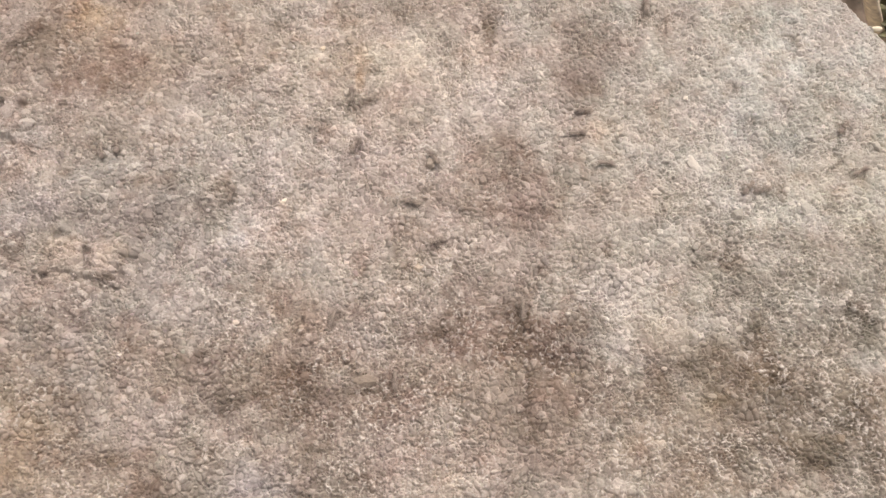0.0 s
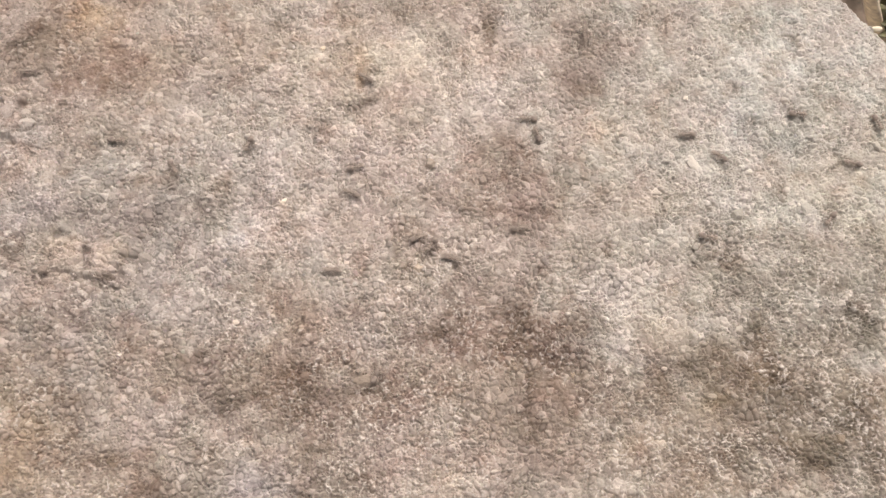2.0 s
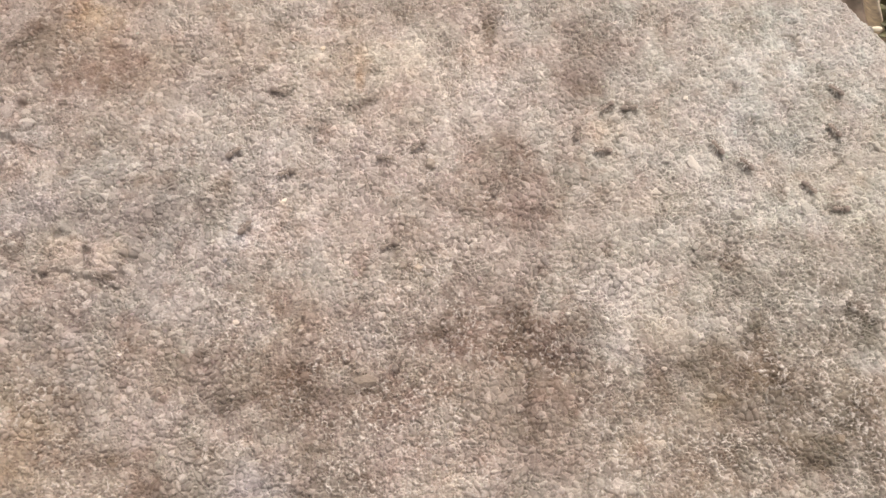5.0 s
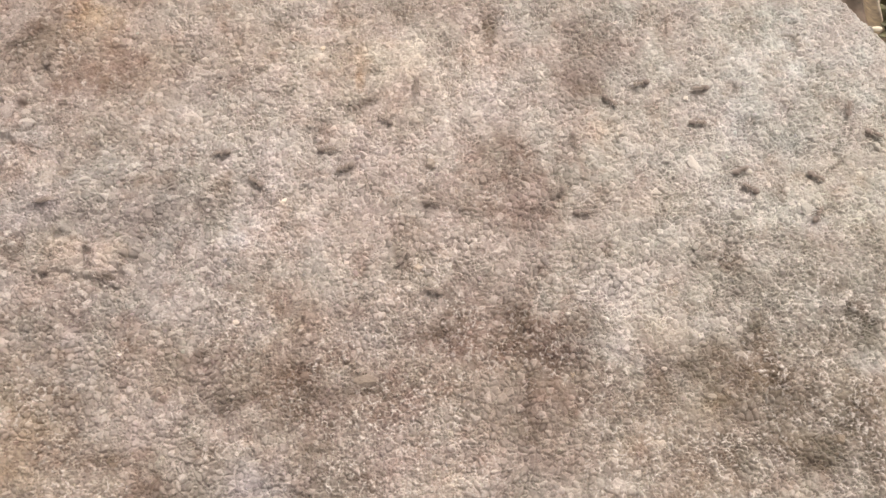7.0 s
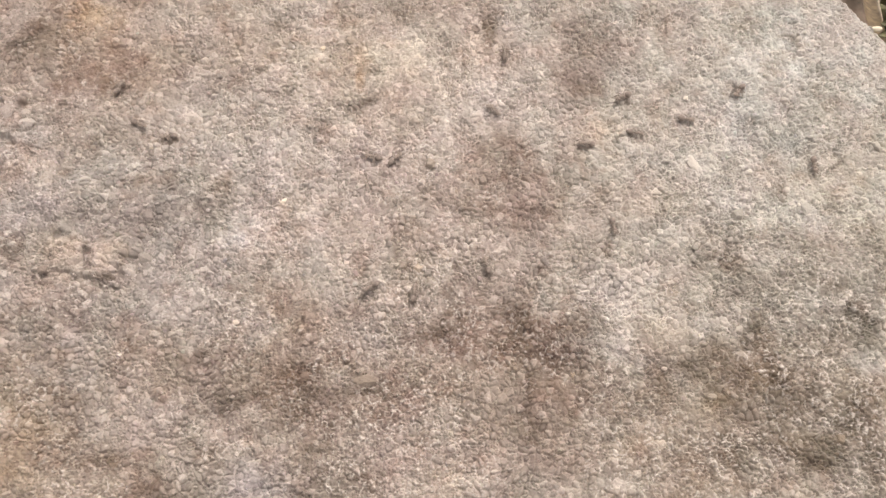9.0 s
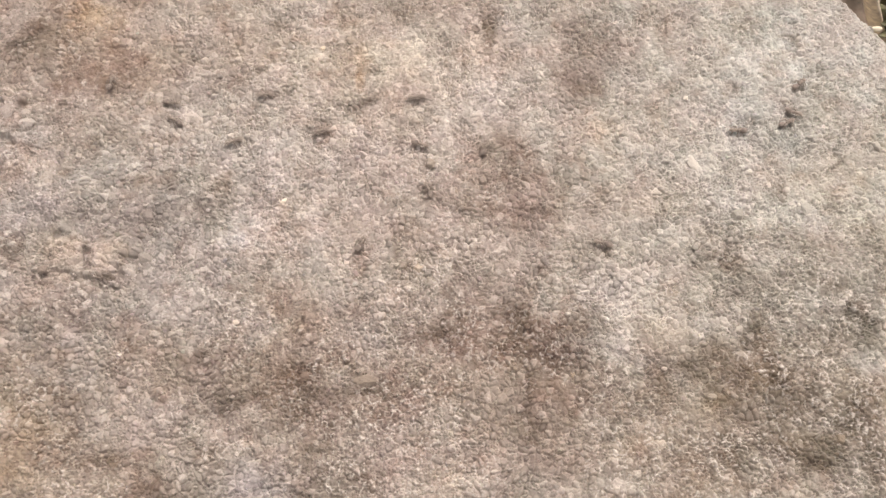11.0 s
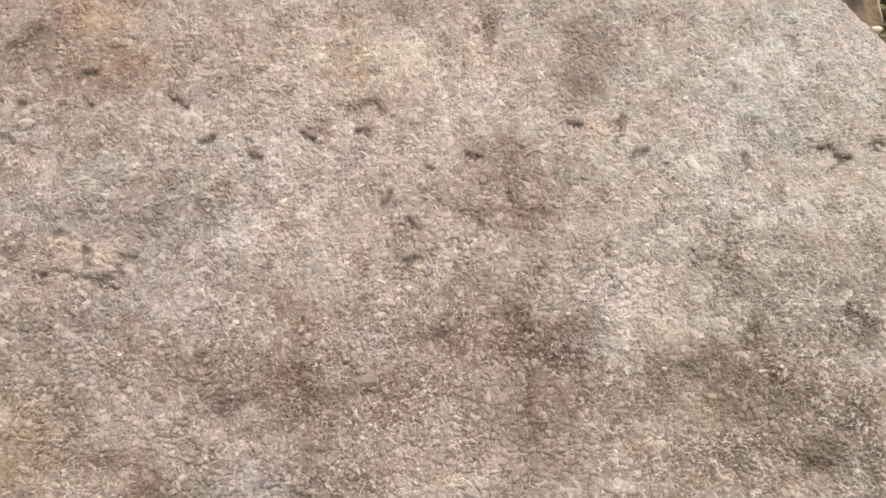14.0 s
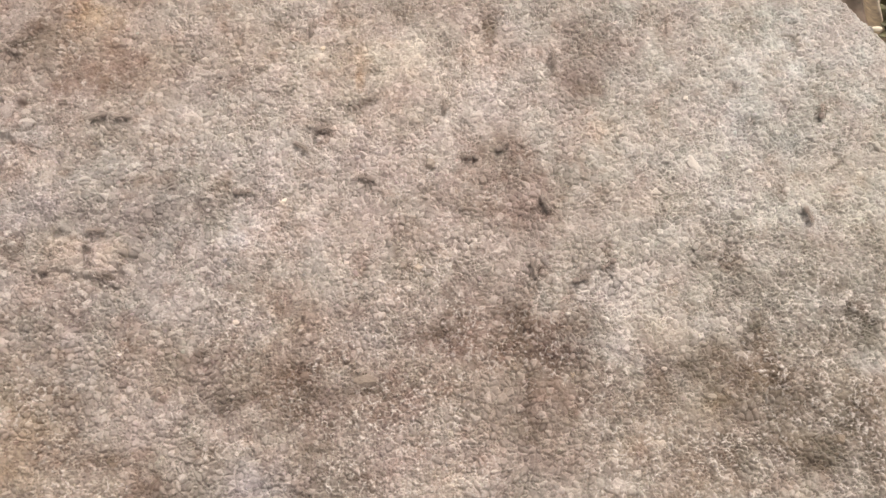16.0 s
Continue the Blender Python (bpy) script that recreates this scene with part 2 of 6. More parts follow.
stain_or_shade(30.9, -39.7, 6.8, 5.8, 0, (1.13, 1.15, 1.18))
stain_or_shade(-4.5, -35.4, 11.0, 8.6, 0, (1.10, 1.11, 1.13))
stain_or_shade(37.8, 49.7, 28.8, 18.2, 0, (0.94, 0.93, 0.92))
stain_or_shade(-25.1, 13.9, 12.3, 10.2, 0, (1.09, 1.10, 1.12))
stain_or_shade(-48.8, -12.2, 11.6, 9.4, 0, (1.08, 1.09, 1.11))
stain_or_shade(33.8, -2.1, 11.9, 9.7, 0, (1.07, 1.08, 1.09))
stain_or_shade(67.0, -35.4, 11.0, 8.6, 0, (0.93, 0.92, 0.91))
stain_or_shade(55.7, -30.9, 6.9, 6.0, 0, (1.08, 1.09, 1.11))
stain_or_shade(-17.1, -17.0, 7.2, 6.3, 0, (1.08, 1.09, 1.11))
stain_or_shade(-63.3, -39.7, 6.8, 5.8, 0, (1.08, 1.09, 1.11))
stain_or_shade(15.0, 13.9, 12.3, 10.2, 0, (0.95, 0.94, 0.93))
stain_or_shade(58.2, -12.2, 7.3, 6.4, 0, (0.94, 0.93, 0.92))
stain_or_shade(43.6, -30.9, 6.9, 6.0, 0, (0.94, 0.93, 0.92))
stain_or_shade(-65.4, -26.4, 7.0, 6.1, 0, (0.93, 0.92, 0.91))
stain_or_shade(-60.7, 31.1, 8.0, 7.4, 0, (0.94, 0.93, 0.92))
stain_or_shade(-4.6, -21.8, 7.1, 6.2, 0, (0.94, 0.93, 0.92))
stain_or_shade(-5.0, 13.9, 7.7, 7.0, 0, (0.94, 0.93, 0.92))
stain_or_shade(64.1, 31.1, 8.0, 7.4, 0, (0.94, 0.93, 0.92))
stain_or_shade(-51.2, 8.4, 7.6, 6.9, 0, (0.93, 0.92, 0.91))
stain_or_shade(9.0, 49.7, 13.3, 11.5, 0, (0.95, 0.94, 0.93))
stain_or_shade(-2.4, 2.2, 25.0, 16.6, 0, (1.02, 1.00, 1.00))
stain_or_shade(-0.4, 33.2, 26.8, 14.9, 0, (1.02, 1.00, 0.99))
stain_or_shade(60.7, 33.2, 23.6, 17.2, 0, (0.98, 1.00, 1.01))
stain_or_shade(-58.2, 0.1, 19.9, 12.3, 0, (1.00, 1.00, 1.02))
stain_or_shade(1.5, -35.4, 23.8, 13.6, 0, (1.09, 1.10, 1.12))
stain_or_shade(-68.5, 37.1, 28.1, 17.5, 0, (0.93, 0.92, 0.91))
stain_or_shade(-17.5, -7.2, 11.8, 9.5, 0, (1.11, 1.13, 1.15))
stain_or_shade(53.8, 3.1, 12.0, 9.9, 0, (0.91, 0.90, 0.88))
stain_or_shade(56.3, -26.4, 7.0, 6.1, 0, (1.13, 1.15, 1.18))
stain_or_shade(-34.6, -30.9, 6.9, 6.0, 0, (1.15, 1.17, 1.20))
stain_or_shade(-52.7, -30.9, 6.9, 6.0, 0, (1.10, 1.11, 1.13))
stain_or_shade(-66.2, -21.8, 11.4, 9.0, 0, (0.92, 0.91, 0.90))
stain_or_shade(44.6, -21.8, 7.1, 6.2, 0, (0.92, 0.91, 0.90))
stain_or_shade(-19.1, 31.1, 8.0, 7.4, 0, (0.92, 0.91, 0.90))
stain_or_shade(26.4, -17.0, 11.5, 9.2, 0, (1.07, 1.08, 1.09))
stain_or_shade(71.1, 31.1, 8.0, 7.4, 0, (0.90, 0.89, 0.87))
stain_or_shade(36.4, 31.1, 8.0, 7.4, 0, (0.92, 0.91, 0.90))
stain_or_shade(27.7, 3.1, 12.0, 9.9, 0, (1.06, 1.07, 1.08))
stain_or_shade(-55.8, -7.2, 7.3, 6.5, 0, (1.07, 1.08, 1.09))
stain_or_shade(-76.5, 43.3, 8.2, 7.7, 0, (0.95, 0.94, 0.93))
stain_or_shade(63.1, -21.8, 7.1, 6.2, 0, (1.08, 1.09, 1.11))
stain_or_shade(-45.7, -39.7, 6.8, 5.8, 0, (0.94, 0.93, 0.92))
stain_or_shade(67.7, -30.9, 6.9, 6.0, 0, (0.95, 0.94, 0.93))
stain_or_shade(-4.6, -21.8, 7.1, 6.2, 0, (0.95, 0.94, 0.93))
stain_or_shade(71.2, -1.0, 25.8, 43.0, 0, (0.96, 0.95, 0.94))
stain_or_shade(36.6, -31.4, 27.7, 11.0, 0, (0.96, 0.95, 0.95))
stain_or_shade(-67.9, 33.2, 6.4, 1.8, 0, (0.82, 0.78, 0.75))
stain_or_shade(25.1, -22.5, 8.5, 3.8, -20, (0.86, 0.84, 0.83))
stain_or_shade(15.3, -32.3, 3.1, 6.4, 0, (0.89, 0.87, 0.86))
stain_or_shade(-21.3, -20.1, 7.6, 3.8, 0, (0.91, 0.89, 0.88))
stain_or_shade(58.7, -25.8, 5.6, 3.8, -30, (0.87, 0.86, 0.85))
stain_or_shade(36.5, -10.8, 8.7, 3.4, -22, (1.10, 1.11, 1.13))
stain_or_shade(-59.5, 47.5, 6.2, 4.6, 0, (1.11, 1.13, 1.15))
stain_or_shade(-48.7, 47.5, 6.2, 4.6, -24, (1.18, 1.21, 1.25))
stain_or_shade(-58.4, 38.1, 6.2, 4.6, -20, (1.18, 1.21, 1.25))
stain_or_shade(-47.8, 38.1, 6.2, 4.6, 5, (1.11, 1.13, 1.15))
stain_or_shade(-78.1, 29.2, 6.2, 4.6, 15, (1.11, 1.13, 1.15))
stain_or_shade(-67.7, 29.2, 6.2, 4.6, -12, (1.11, 1.13, 1.15))
stain_or_shade(-57.3, 29.2, 6.2, 4.6, 11, (1.11, 1.13, 1.15))
stain_or_shade(-27.0, 47.5, 6.2, 4.6, -22, (1.11, 1.13, 1.15))
stain_or_shade(-26.5, 38.1, 6.2, 4.6, 3, (1.11, 1.13, 1.15))
stain_or_shade(16.2, 47.5, 6.2, 4.6, -20, (1.11, 1.13, 1.15))
stain_or_shade(27.0, 47.5, 6.2, 4.6, 6, (0.89, 0.88, 0.86))
stain_or_shade(5.2, 29.2, 6.2, 4.6, -2, (1.11, 1.13, 1.15))
stain_or_shade(-76.6, 20.4, 6.2, 4.6, -1, (1.18, 1.21, 1.25))
stain_or_shade(-45.1, 12.1, 6.2, 4.6, -5, (0.89, 0.88, 0.86))
stain_or_shade(-54.2, 4.1, 6.2, 4.6, 7, (1.11, 1.13, 1.15))
stain_or_shade(-15.3, 20.4, 6.2, 4.6, -22, (1.18, 1.21, 1.25))
stain_or_shade(-5.1, 20.4, 6.2, 4.6, 0, (1.11, 1.13, 1.15))
stain_or_shade(-34.5, 4.1, 6.2, 4.6, -5, (1.11, 1.13, 1.15))
stain_or_shade(-24.6, 4.1, 6.2, 4.6, 14, (1.11, 1.13, 1.15))
stain_or_shade(15.3, 20.4, 6.2, 4.6, -7, (0.89, 0.88, 0.86))
stain_or_shade(25.5, 20.4, 6.2, 4.6, 15, (1.11, 1.13, 1.15))
stain_or_shade(56.2, 20.4, 6.2, 4.6, -21, (1.11, 1.13, 1.15))
stain_or_shade(75.2, 12.1, 6.2, 4.6, -13, (1.11, 1.13, 1.15))
stain_or_shade(64.0, 4.1, 6.2, 4.6, -15, (1.15, 1.17, 1.20))
stain_or_shade(4.8, -3.9, 6.2, 4.6, -3, (1.11, 1.13, 1.15))
stain_or_shade(24.2, -3.9, 6.2, 4.6, -18, (0.89, 0.88, 0.86))
stain_or_shade(33.3, -11.4, 6.2, 4.6, 23, (0.85, 0.83, 0.81))
stain_or_shade(14.0, -18.6, 6.2, 4.6, 17, (0.89, 0.88, 0.86))
stain_or_shade(62.9, -3.9, 6.2, 4.6, 3, (0.89, 0.88, 0.86))
stain_or_shade(60.8, -18.6, 6.2, 4.6, -6, (0.85, 0.83, 0.81))
stain_or_shade(-58.8, -32.4, 6.2, 4.6, 16, (1.11, 1.13, 1.15))
stain_or_shade(-49.7, -32.4, 6.2, 4.6, -21, (1.11, 1.13, 1.15))
stain_or_shade(-23.0, -25.7, 6.2, 4.6, -13, (0.89, 0.88, 0.86))
stain_or_shade(-4.6, -25.7, 6.2, 4.6, 15, (1.18, 1.21, 1.25))
stain_or_shade(-22.6, -32.4, 6.2, 4.6, 19, (0.89, 0.88, 0.86))
stain_or_shade(13.8, -25.7, 6.2, 4.6, -6, (0.89, 0.88, 0.86))
stain_or_shade(22.6, -32.4, 6.2, 4.6, -14, (0.85, 0.83, 0.81))
stain_or_shade(31.1, -38.9, 6.2, 4.6, -24, (0.89, 0.88, 0.86))
stain_or_shade(68.9, -25.7, 6.2, 4.6, -20, (0.76, 0.73, 0.69))
stain_or_shade(40.0, -38.9, 6.2, 4.6, -12, (0.85, 0.83, 0.81))
stain_or_shade(48.9, -38.9, 6.2, 4.6, 0, (1.11, 1.13, 1.15))
stain_or_shade(57.8, -38.9, 6.2, 4.6, 13, (0.89, 0.88, 0.86))
stain_or_shade(-35.6, 4.4, 7.0, 3.9, 0, (0.97, 1.00, 1.04))
stain_or_shade(-7.5, 42.6, 6.0, 4.9, 0, (0.98, 1.00, 1.04))
stain_or_shade(28.5, -14.3, 5.0, 4.3, 0, (0.98, 1.00, 1.04))
stain_or_shade(73.6, 7.7, 5.0, 4.3, 0, (0.97, 0.98, 1.03))
stain_or_shade(15.4, 11.5, 3.8, 8.1, 0, (0.87, 0.84, 0.83))
stain_or_shade(3.0, -14.5, 7.0, 3.7, 0, (0.85, 0.82, 0.81))
stain_or_shade(22.5, -18.4, 4.5, 2.7, 20, (1.10, 1.12, 1.14))
stain_or_shade(-65.2, 36.9, 8.5, 4.9, 0, (1.05, 1.00, 0.97))
stain_or_shade(71.4, -20.1, 3.5, 2.2, 0, (1.17, 1.20, 1.24))
stain_or_shade(-60.2, 7.4, 7.0, 3.5, 0, (1.12, 1.10, 1.09))
stain_or_shade(-13.8, -15.2, 5.5, 4.9, 0, (0.98, 1.00, 1.04))
stain_or_shade(-46.8, -30.0, 6.0, 4.3, -20, (0.98, 1.00, 1.04))
stain_or_shade(-72.2, 6.6, 5.5, 3.9, 0, (0.97, 0.98, 1.04))
stain_or_shade(-68.2, -35.0, 5.5, 5.4, 0, (1.05, 1.00, 0.94))
stain_or_shade(17.5, -24.9, 3.5, 3.8, 0, (1.07, 1.02, 1.01))
stain_or_shade(20.9, -31.9, 3.5, 5.9, 0, (1.01, 0.97, 0.96))
stain_or_shade(12.7, 21.8, 3.2, 3.9, 0, (0.85, 0.80, 0.78))
stain_or_shade(-23.6, -12.8, 4.0, 2.8, 0, (0.94, 0.88, 0.86))
stain_or_shade(1.6, -6.7, 1.0, 1.5, 0, (0.65, 0.62, 0.60))
stain_or_shade(-8.4, 0.1, 0.9, 2.6, 0, (0.68, 0.66, 0.62))
stain_or_shade(48.2, -1.7, 3.4, 1.1, 0, (0.72, 0.70, 0.69))
stain_or_shade(66.8, -6.8, 3.4, 1.7, -10, (0.66, 0.64, 0.61))
stain_or_shade(72.1, -12.9, 5.0, 1.7, -15, (0.68, 0.66, 0.65))
stain_or_shade(72.5, 16.6, 2.2, 0.6, 40, (0.60, 0.58, 0.55))
# painted shade along the right lump's near and right edges, next two
stain_or_shade(-59.0, -4.7, 2.4, 0.8, 0, (0.60, 0.58, 0.56))
stain_or_shade(-56.4, -2.2, 0.8, 1.9, -10, (0.66, 0.64, 0.62))
stain_or_shade(-70.0, -3.9, 1.0, 0.9, 0, (0.70, 0.68, 0.66))
stain_or_shade(5.0, -19.4, 1.6, 1.1, 0, (0.68, 0.66, 0.64))
stain_or_shade(-13.5, -25.0, 3.0, 0.6, 0, (0.59, 0.57, 0.56))
stain_or_shade(-21.1, -24.9, 3.0, 1.1, 0, (0.67, 0.65, 0.63))
stain_or_shade(-41.8, -19.4, 3.4, 1.5, 0, (0.75, 0.72, 0.71))
stain_or_shade(40.4, -20.8, 1.8, 0.9, 0, (0.70, 0.66, 0.62))
stain_or_shade(49.7, -22.8, 1.4, 1.3, 0, (0.68, 0.65, 0.62))
stain_or_shade(45.3, -32.3, 1.4, 1.3, 0, (0.72, 0.70, 0.68))
stain_or_shade(75.3, 29.8, 3.6, 0.9, -5, (0.80, 0.79, 0.78))
stain_or_shade(47.6, 31.7, 1.4, 0.9, 0, (0.80, 0.76, 0.73))
stain_or_shade(-63.4, -15.2, 1.0, 3.2, 0, (1.18, 1.18, 1.22))
stain_or_shade(-49.5, -18.4, 1.2, 1.5, 0, (1.16, 1.16, 1.19))
stain_or_shade(-28.9, 9.3, 1.0, 0.9, -30, (1.30, 1.28, 1.25))
stain_or_shade(1.4, -40.2, 3.4, 1.9, 0, (1.14, 1.14, 1.13))
stain_or_shade(44.9, -40.1, 3.4, 1.9, 0, (1.15, 1.15, 1.13))
stain_or_shade(-8.9, -21.6, 0.6, 2.2, 0, (1.22, 1.20, 1.20))
stain_or_shade(80.2, 31.4, 2.2, 1.7, 0, (1.10, 1.11, 1.13))
stain_or_shade(-24.3, 39.4, 2.8, 1.7, 0, (1.08, 1.08, 1.06))
stain_or_shade(-16.7, 40.0, 3.0, 3.2, 0, (1.03, 0.97, 0.91))
stain_or_shade(-15.5, 35.0, 1.0, 2.6, 0, (0.86, 0.76, 0.66))
stain_or_shade(-60.8, 12.1, 22.0, 11.9, 0, (0.97, 1.01, 1.04))
stain_or_shade(-57.7, -11.3, 20.0, 10.8, 0, (0.98, 1.00, 1.03))
stain_or_shade(-30.2, -39.9, 5.0, 3.9, 0, (0.94, 1.00, 1.10))
stain_or_shade(56.9, -11.3, 19.0, 10.8, 0, (0.98, 1.01, 1.02))
stain_or_shade(-18.7, -34.1, 18.0, 8.6, 0, (0.99, 1.00, 1.03))
stain_or_shade(-24.4, 41.9, 16.0, 9.7, 0, (1.01, 1.00, 0.97))
stain_or_shade(60.0, 12.1, 19.0, 10.8, 0, (1.00, 1.00, 0.98))
stain_or_shade(-6.4, 38.8, 7.5, 5.4, 0, (0.97, 1.01, 0.98))
stain_or_shade(-46.9, 29.2, 6.0, 4.8, 8, (0.89, 0.88, 0.87))
stain_or_shade(-70.3, 47.5, 6.0, 4.8, -18, (1.12, 1.13, 1.15))
stain_or_shade(-27.0, 47.5, 6.0, 4.8, 6, (1.12, 1.13, 1.15))
stain_or_shade(-46.0, 20.4, 6.0, 4.8, 14, (1.12, 1.13, 1.15))
stain_or_shade(-35.8, 20.4, 6.0, 4.8, 0, (1.12, 1.13, 1.15))
stain_or_shade(15.0, 12.1, 6.0, 4.8, 17, (1.12, 1.13, 1.15))
stain_or_shade(65.2, 12.1, 6.0, 4.8, -13, (0.92, 0.91, 0.90))
stain_or_shade(75.2, 12.1, 6.0, 4.8, 13, (0.89, 0.88, 0.87))
stain_or_shade(4.7, -18.6, 6.0, 4.8, 17, (1.12, 1.13, 1.15))
stain_or_shade(32.7, -18.6, 6.0, 4.8, 15, (0.89, 0.88, 0.87))
stain_or_shade(72.6, -3.9, 6.0, 4.8, -15, (0.89, 0.88, 0.87))
stain_or_shade(-23.0, -25.7, 6.0, 4.8, -15, (1.12, 1.13, 1.15))
stain_or_shade(-22.2, -38.9, 6.0, 4.8, -1, (0.89, 0.88, 0.87))
stain_or_shade(13.8, -25.7, 6.0, 4.8, 9, (0.89, 0.88, 0.87))
stain_or_shade(32.2, -25.7, 6.0, 4.8, -19, (1.12, 1.13, 1.15))
stain_or_shade(13.3, -38.9, 6.0, 4.8, -17, (0.89, 0.88, 0.87))
stain_or_shade(59.8, -25.7, 6.0, 4.8, 19, (1.12, 1.13, 1.15))
stain_or_shade(68.9, -25.7, 6.0, 4.8, 5, (0.84, 0.83, 0.81))
stain_or_shade(58.8, -32.4, 6.0, 4.8, -14, (1.12, 1.13, 1.15))
stain_or_shade(14.0, -16.2, 11.0, 6.5, 0, (1.04, 0.99, 0.95))
stain_or_shade(-25.0, -21.1, 15.0, 6.5, 0, (1.02, 0.99, 0.97))
stain_or_shade(-68.4, -34.1, 6.0, 8.6, 0, (1.01, 1.00, 0.98))
stain_or_shade(-58.3, 41.9, 20.0, 7.6, 0, (1.02, 1.00, 0.97))
stain_or_shade(-66.1, -1.5, 3.2, 3.0, 0, (1.16, 1.15, 1.12))
stain_or_shade(-58.9, -0.5, 3.0, 3.0, 0, (1.14, 1.12, 1.10))
# more groove shade put into the colour, between and below the lumps, next two
stain_or_shade(-62.9, 0.1, 0.9, 1.3, 0, (0.50, 0.48, 0.46))
stain_or_shade(-59.0, -4.8, 2.2, 0.8, 0, (0.70, 0.68, 0.66))
stain_or_shade(-68.6, 3.1, 1.2, 0.8, 0, (0.62, 0.60, 0.58))
stain_or_shade(52.6, -22.1, 6.0, 5.4, 0, (1.03, 0.99, 0.96))
stain_or_shade(60.3, -34.1, 5.0, 3.0, 0, (1.13, 1.10, 1.05))
stain_or_shade(56.9, -24.9, 6.0, 3.2, 0, (1.05, 1.02, 0.98))
stain_or_shade(71.4, -20.1, 3.5, 2.2, 0, (0.88, 0.88, 0.88))
stain_or_shade(28.0, -15.2, 4.2, 4.3, 0, (0.93, 0.93, 0.92))
stain_or_shade(39.3, -12.3, 9.0, 3.2, -20, (1.07, 1.07, 1.09))
stain_or_shade(-22.7, -20.1, 3.6, 4.3, 0, (0.95, 1.00, 1.03))



def stone_colour(x, y):
    blotch = np.clip(1 + 0.45 * fbm(x, y, 0.0026, 117, 4), 0.3, 1.7)
    rag_x, rag_y = fbm(x, y, 0.006, 101, 4), fbm(x, y, 0.006, 103, 4)
    side = np.clip(0.5 + x / 0.16, 0, 1)[..., None]
    colour = STONE * ((1 - side) * np.array((1.03, 0.985, 0.965)) + side * np.array((0.995, 1.010, 0.990)))
    colour = colour * (1 + 0.13 * fbm(x, y, 0.0028, 107, 4)[..., None] * np.array((0.9, 1.0, 1.12)))
    warm = 0.03 * fbm(x, y, 0.008, 109, 4)[..., None]
    colour = colour * (1 + warm * np.array((1.0, 0.0, -1.2)))
    mossy = 0.05 * fbm(x, y, 0.0045, 119, 4)[..., None]
    colour = colour * (1 + mossy * np.array((-0.7, 0.35, -0.2)))
    grit = np.clip(fbm(x, y, 0.0036, 111, 4) - 0.12, 0, 0.5)[..., None]
    bloom = np.clip(fbm(x, y, 0.0040, 113, 4) - 0.14, 0, 0.5)[..., None]
    colour = colour * (1 - grit * np.array((0.40, 0.52, 0.60))) * (1 + bloom * np.array((0.38, 0.42, 0.46)))
    for sx, sy, rx, ry, turn, tint in STAINS_AND_SHADE:
        dx, dy = x - sx, y - sy
        reach = 2.4 * max(rx, ry)
        if dx.size > 200:
            near = (np.abs(dx) < reach) & (np.abs(dy) < reach)
        else:
            near = np.ones(dx.shape, bool)
        ax, ay = dx[near], dy[near]
        small = min(rx, ry)
        ax, ay = ax + 0.55 * small * rag_x[near] * 2, ay + 0.55 * small * rag_y[near] * 2
        u = (ax * math.cos(turn) + ay * math.sin(turn)) / rx
        v = (-ax * math.sin(turn) + ay * math.cos(turn)) / ry
        w = (np.exp(-(u * u + v * v) ** 1.2) * blotch[near])[..., None]
        colour[near] *= 1 + w * (tint - 1)
    return np.clip(colour, 0.01, 0.85)


# ---- materials ----
def nodes_of(name):
    m = bpy.data.materials.new(name)
    m.use_nodes = True
    return m, m.node_tree.nodes, m.node_tree.links, m.node_tree.nodes["Principled BSDF"]


def math_node(nodes, links, kind, a, b=0.0):
    n = nodes.new("ShaderNodeMath")
    n.operation = kind
    for slot, v in zip(n.inputs, (a, b)):
        if isinstance(v, (int, float)):
            slot.default_value = v
        else:
            links.new(v, slot)
    return n.outputs[0]


def scaled(nodes, links, colour, factor):
    n = nodes.new("ShaderNodeVectorMath")
    n.operation = "SCALE"
    links.new(colour, n.inputs[0])
    links.new(factor, n.inputs["Scale"])
    return n.outputs[0]


def lightened(nodes, links, colour):
    """The colour paled towards cream."""
    n = nodes.new("ShaderNodeMix")
    n.data_type = "RGBA"
    n.inputs[0].default_value = 0.72
    links.new(colour, n.inputs[6])
    n.inputs[7].default_value = (0.86, 0.80, 0.72, 1)
    return n.outputs[2]


def noise_node(nodes, links, size, detail=3.0, still=False):
    n = nodes.new("ShaderNodeTexNoise")
    n.inputs["Scale"].default_value, n.inputs["Detail"].default_value = 1.0 / size, detail
    if still:
        links.new(nodes.new("ShaderNodeNewGeometry").outputs["Position"], n.inputs["Vector"])
    else:
        links.new(nodes.new("ShaderNodeTexCoord").outputs["Object"], n.inputs["Vector"])
    return n.outputs[0]


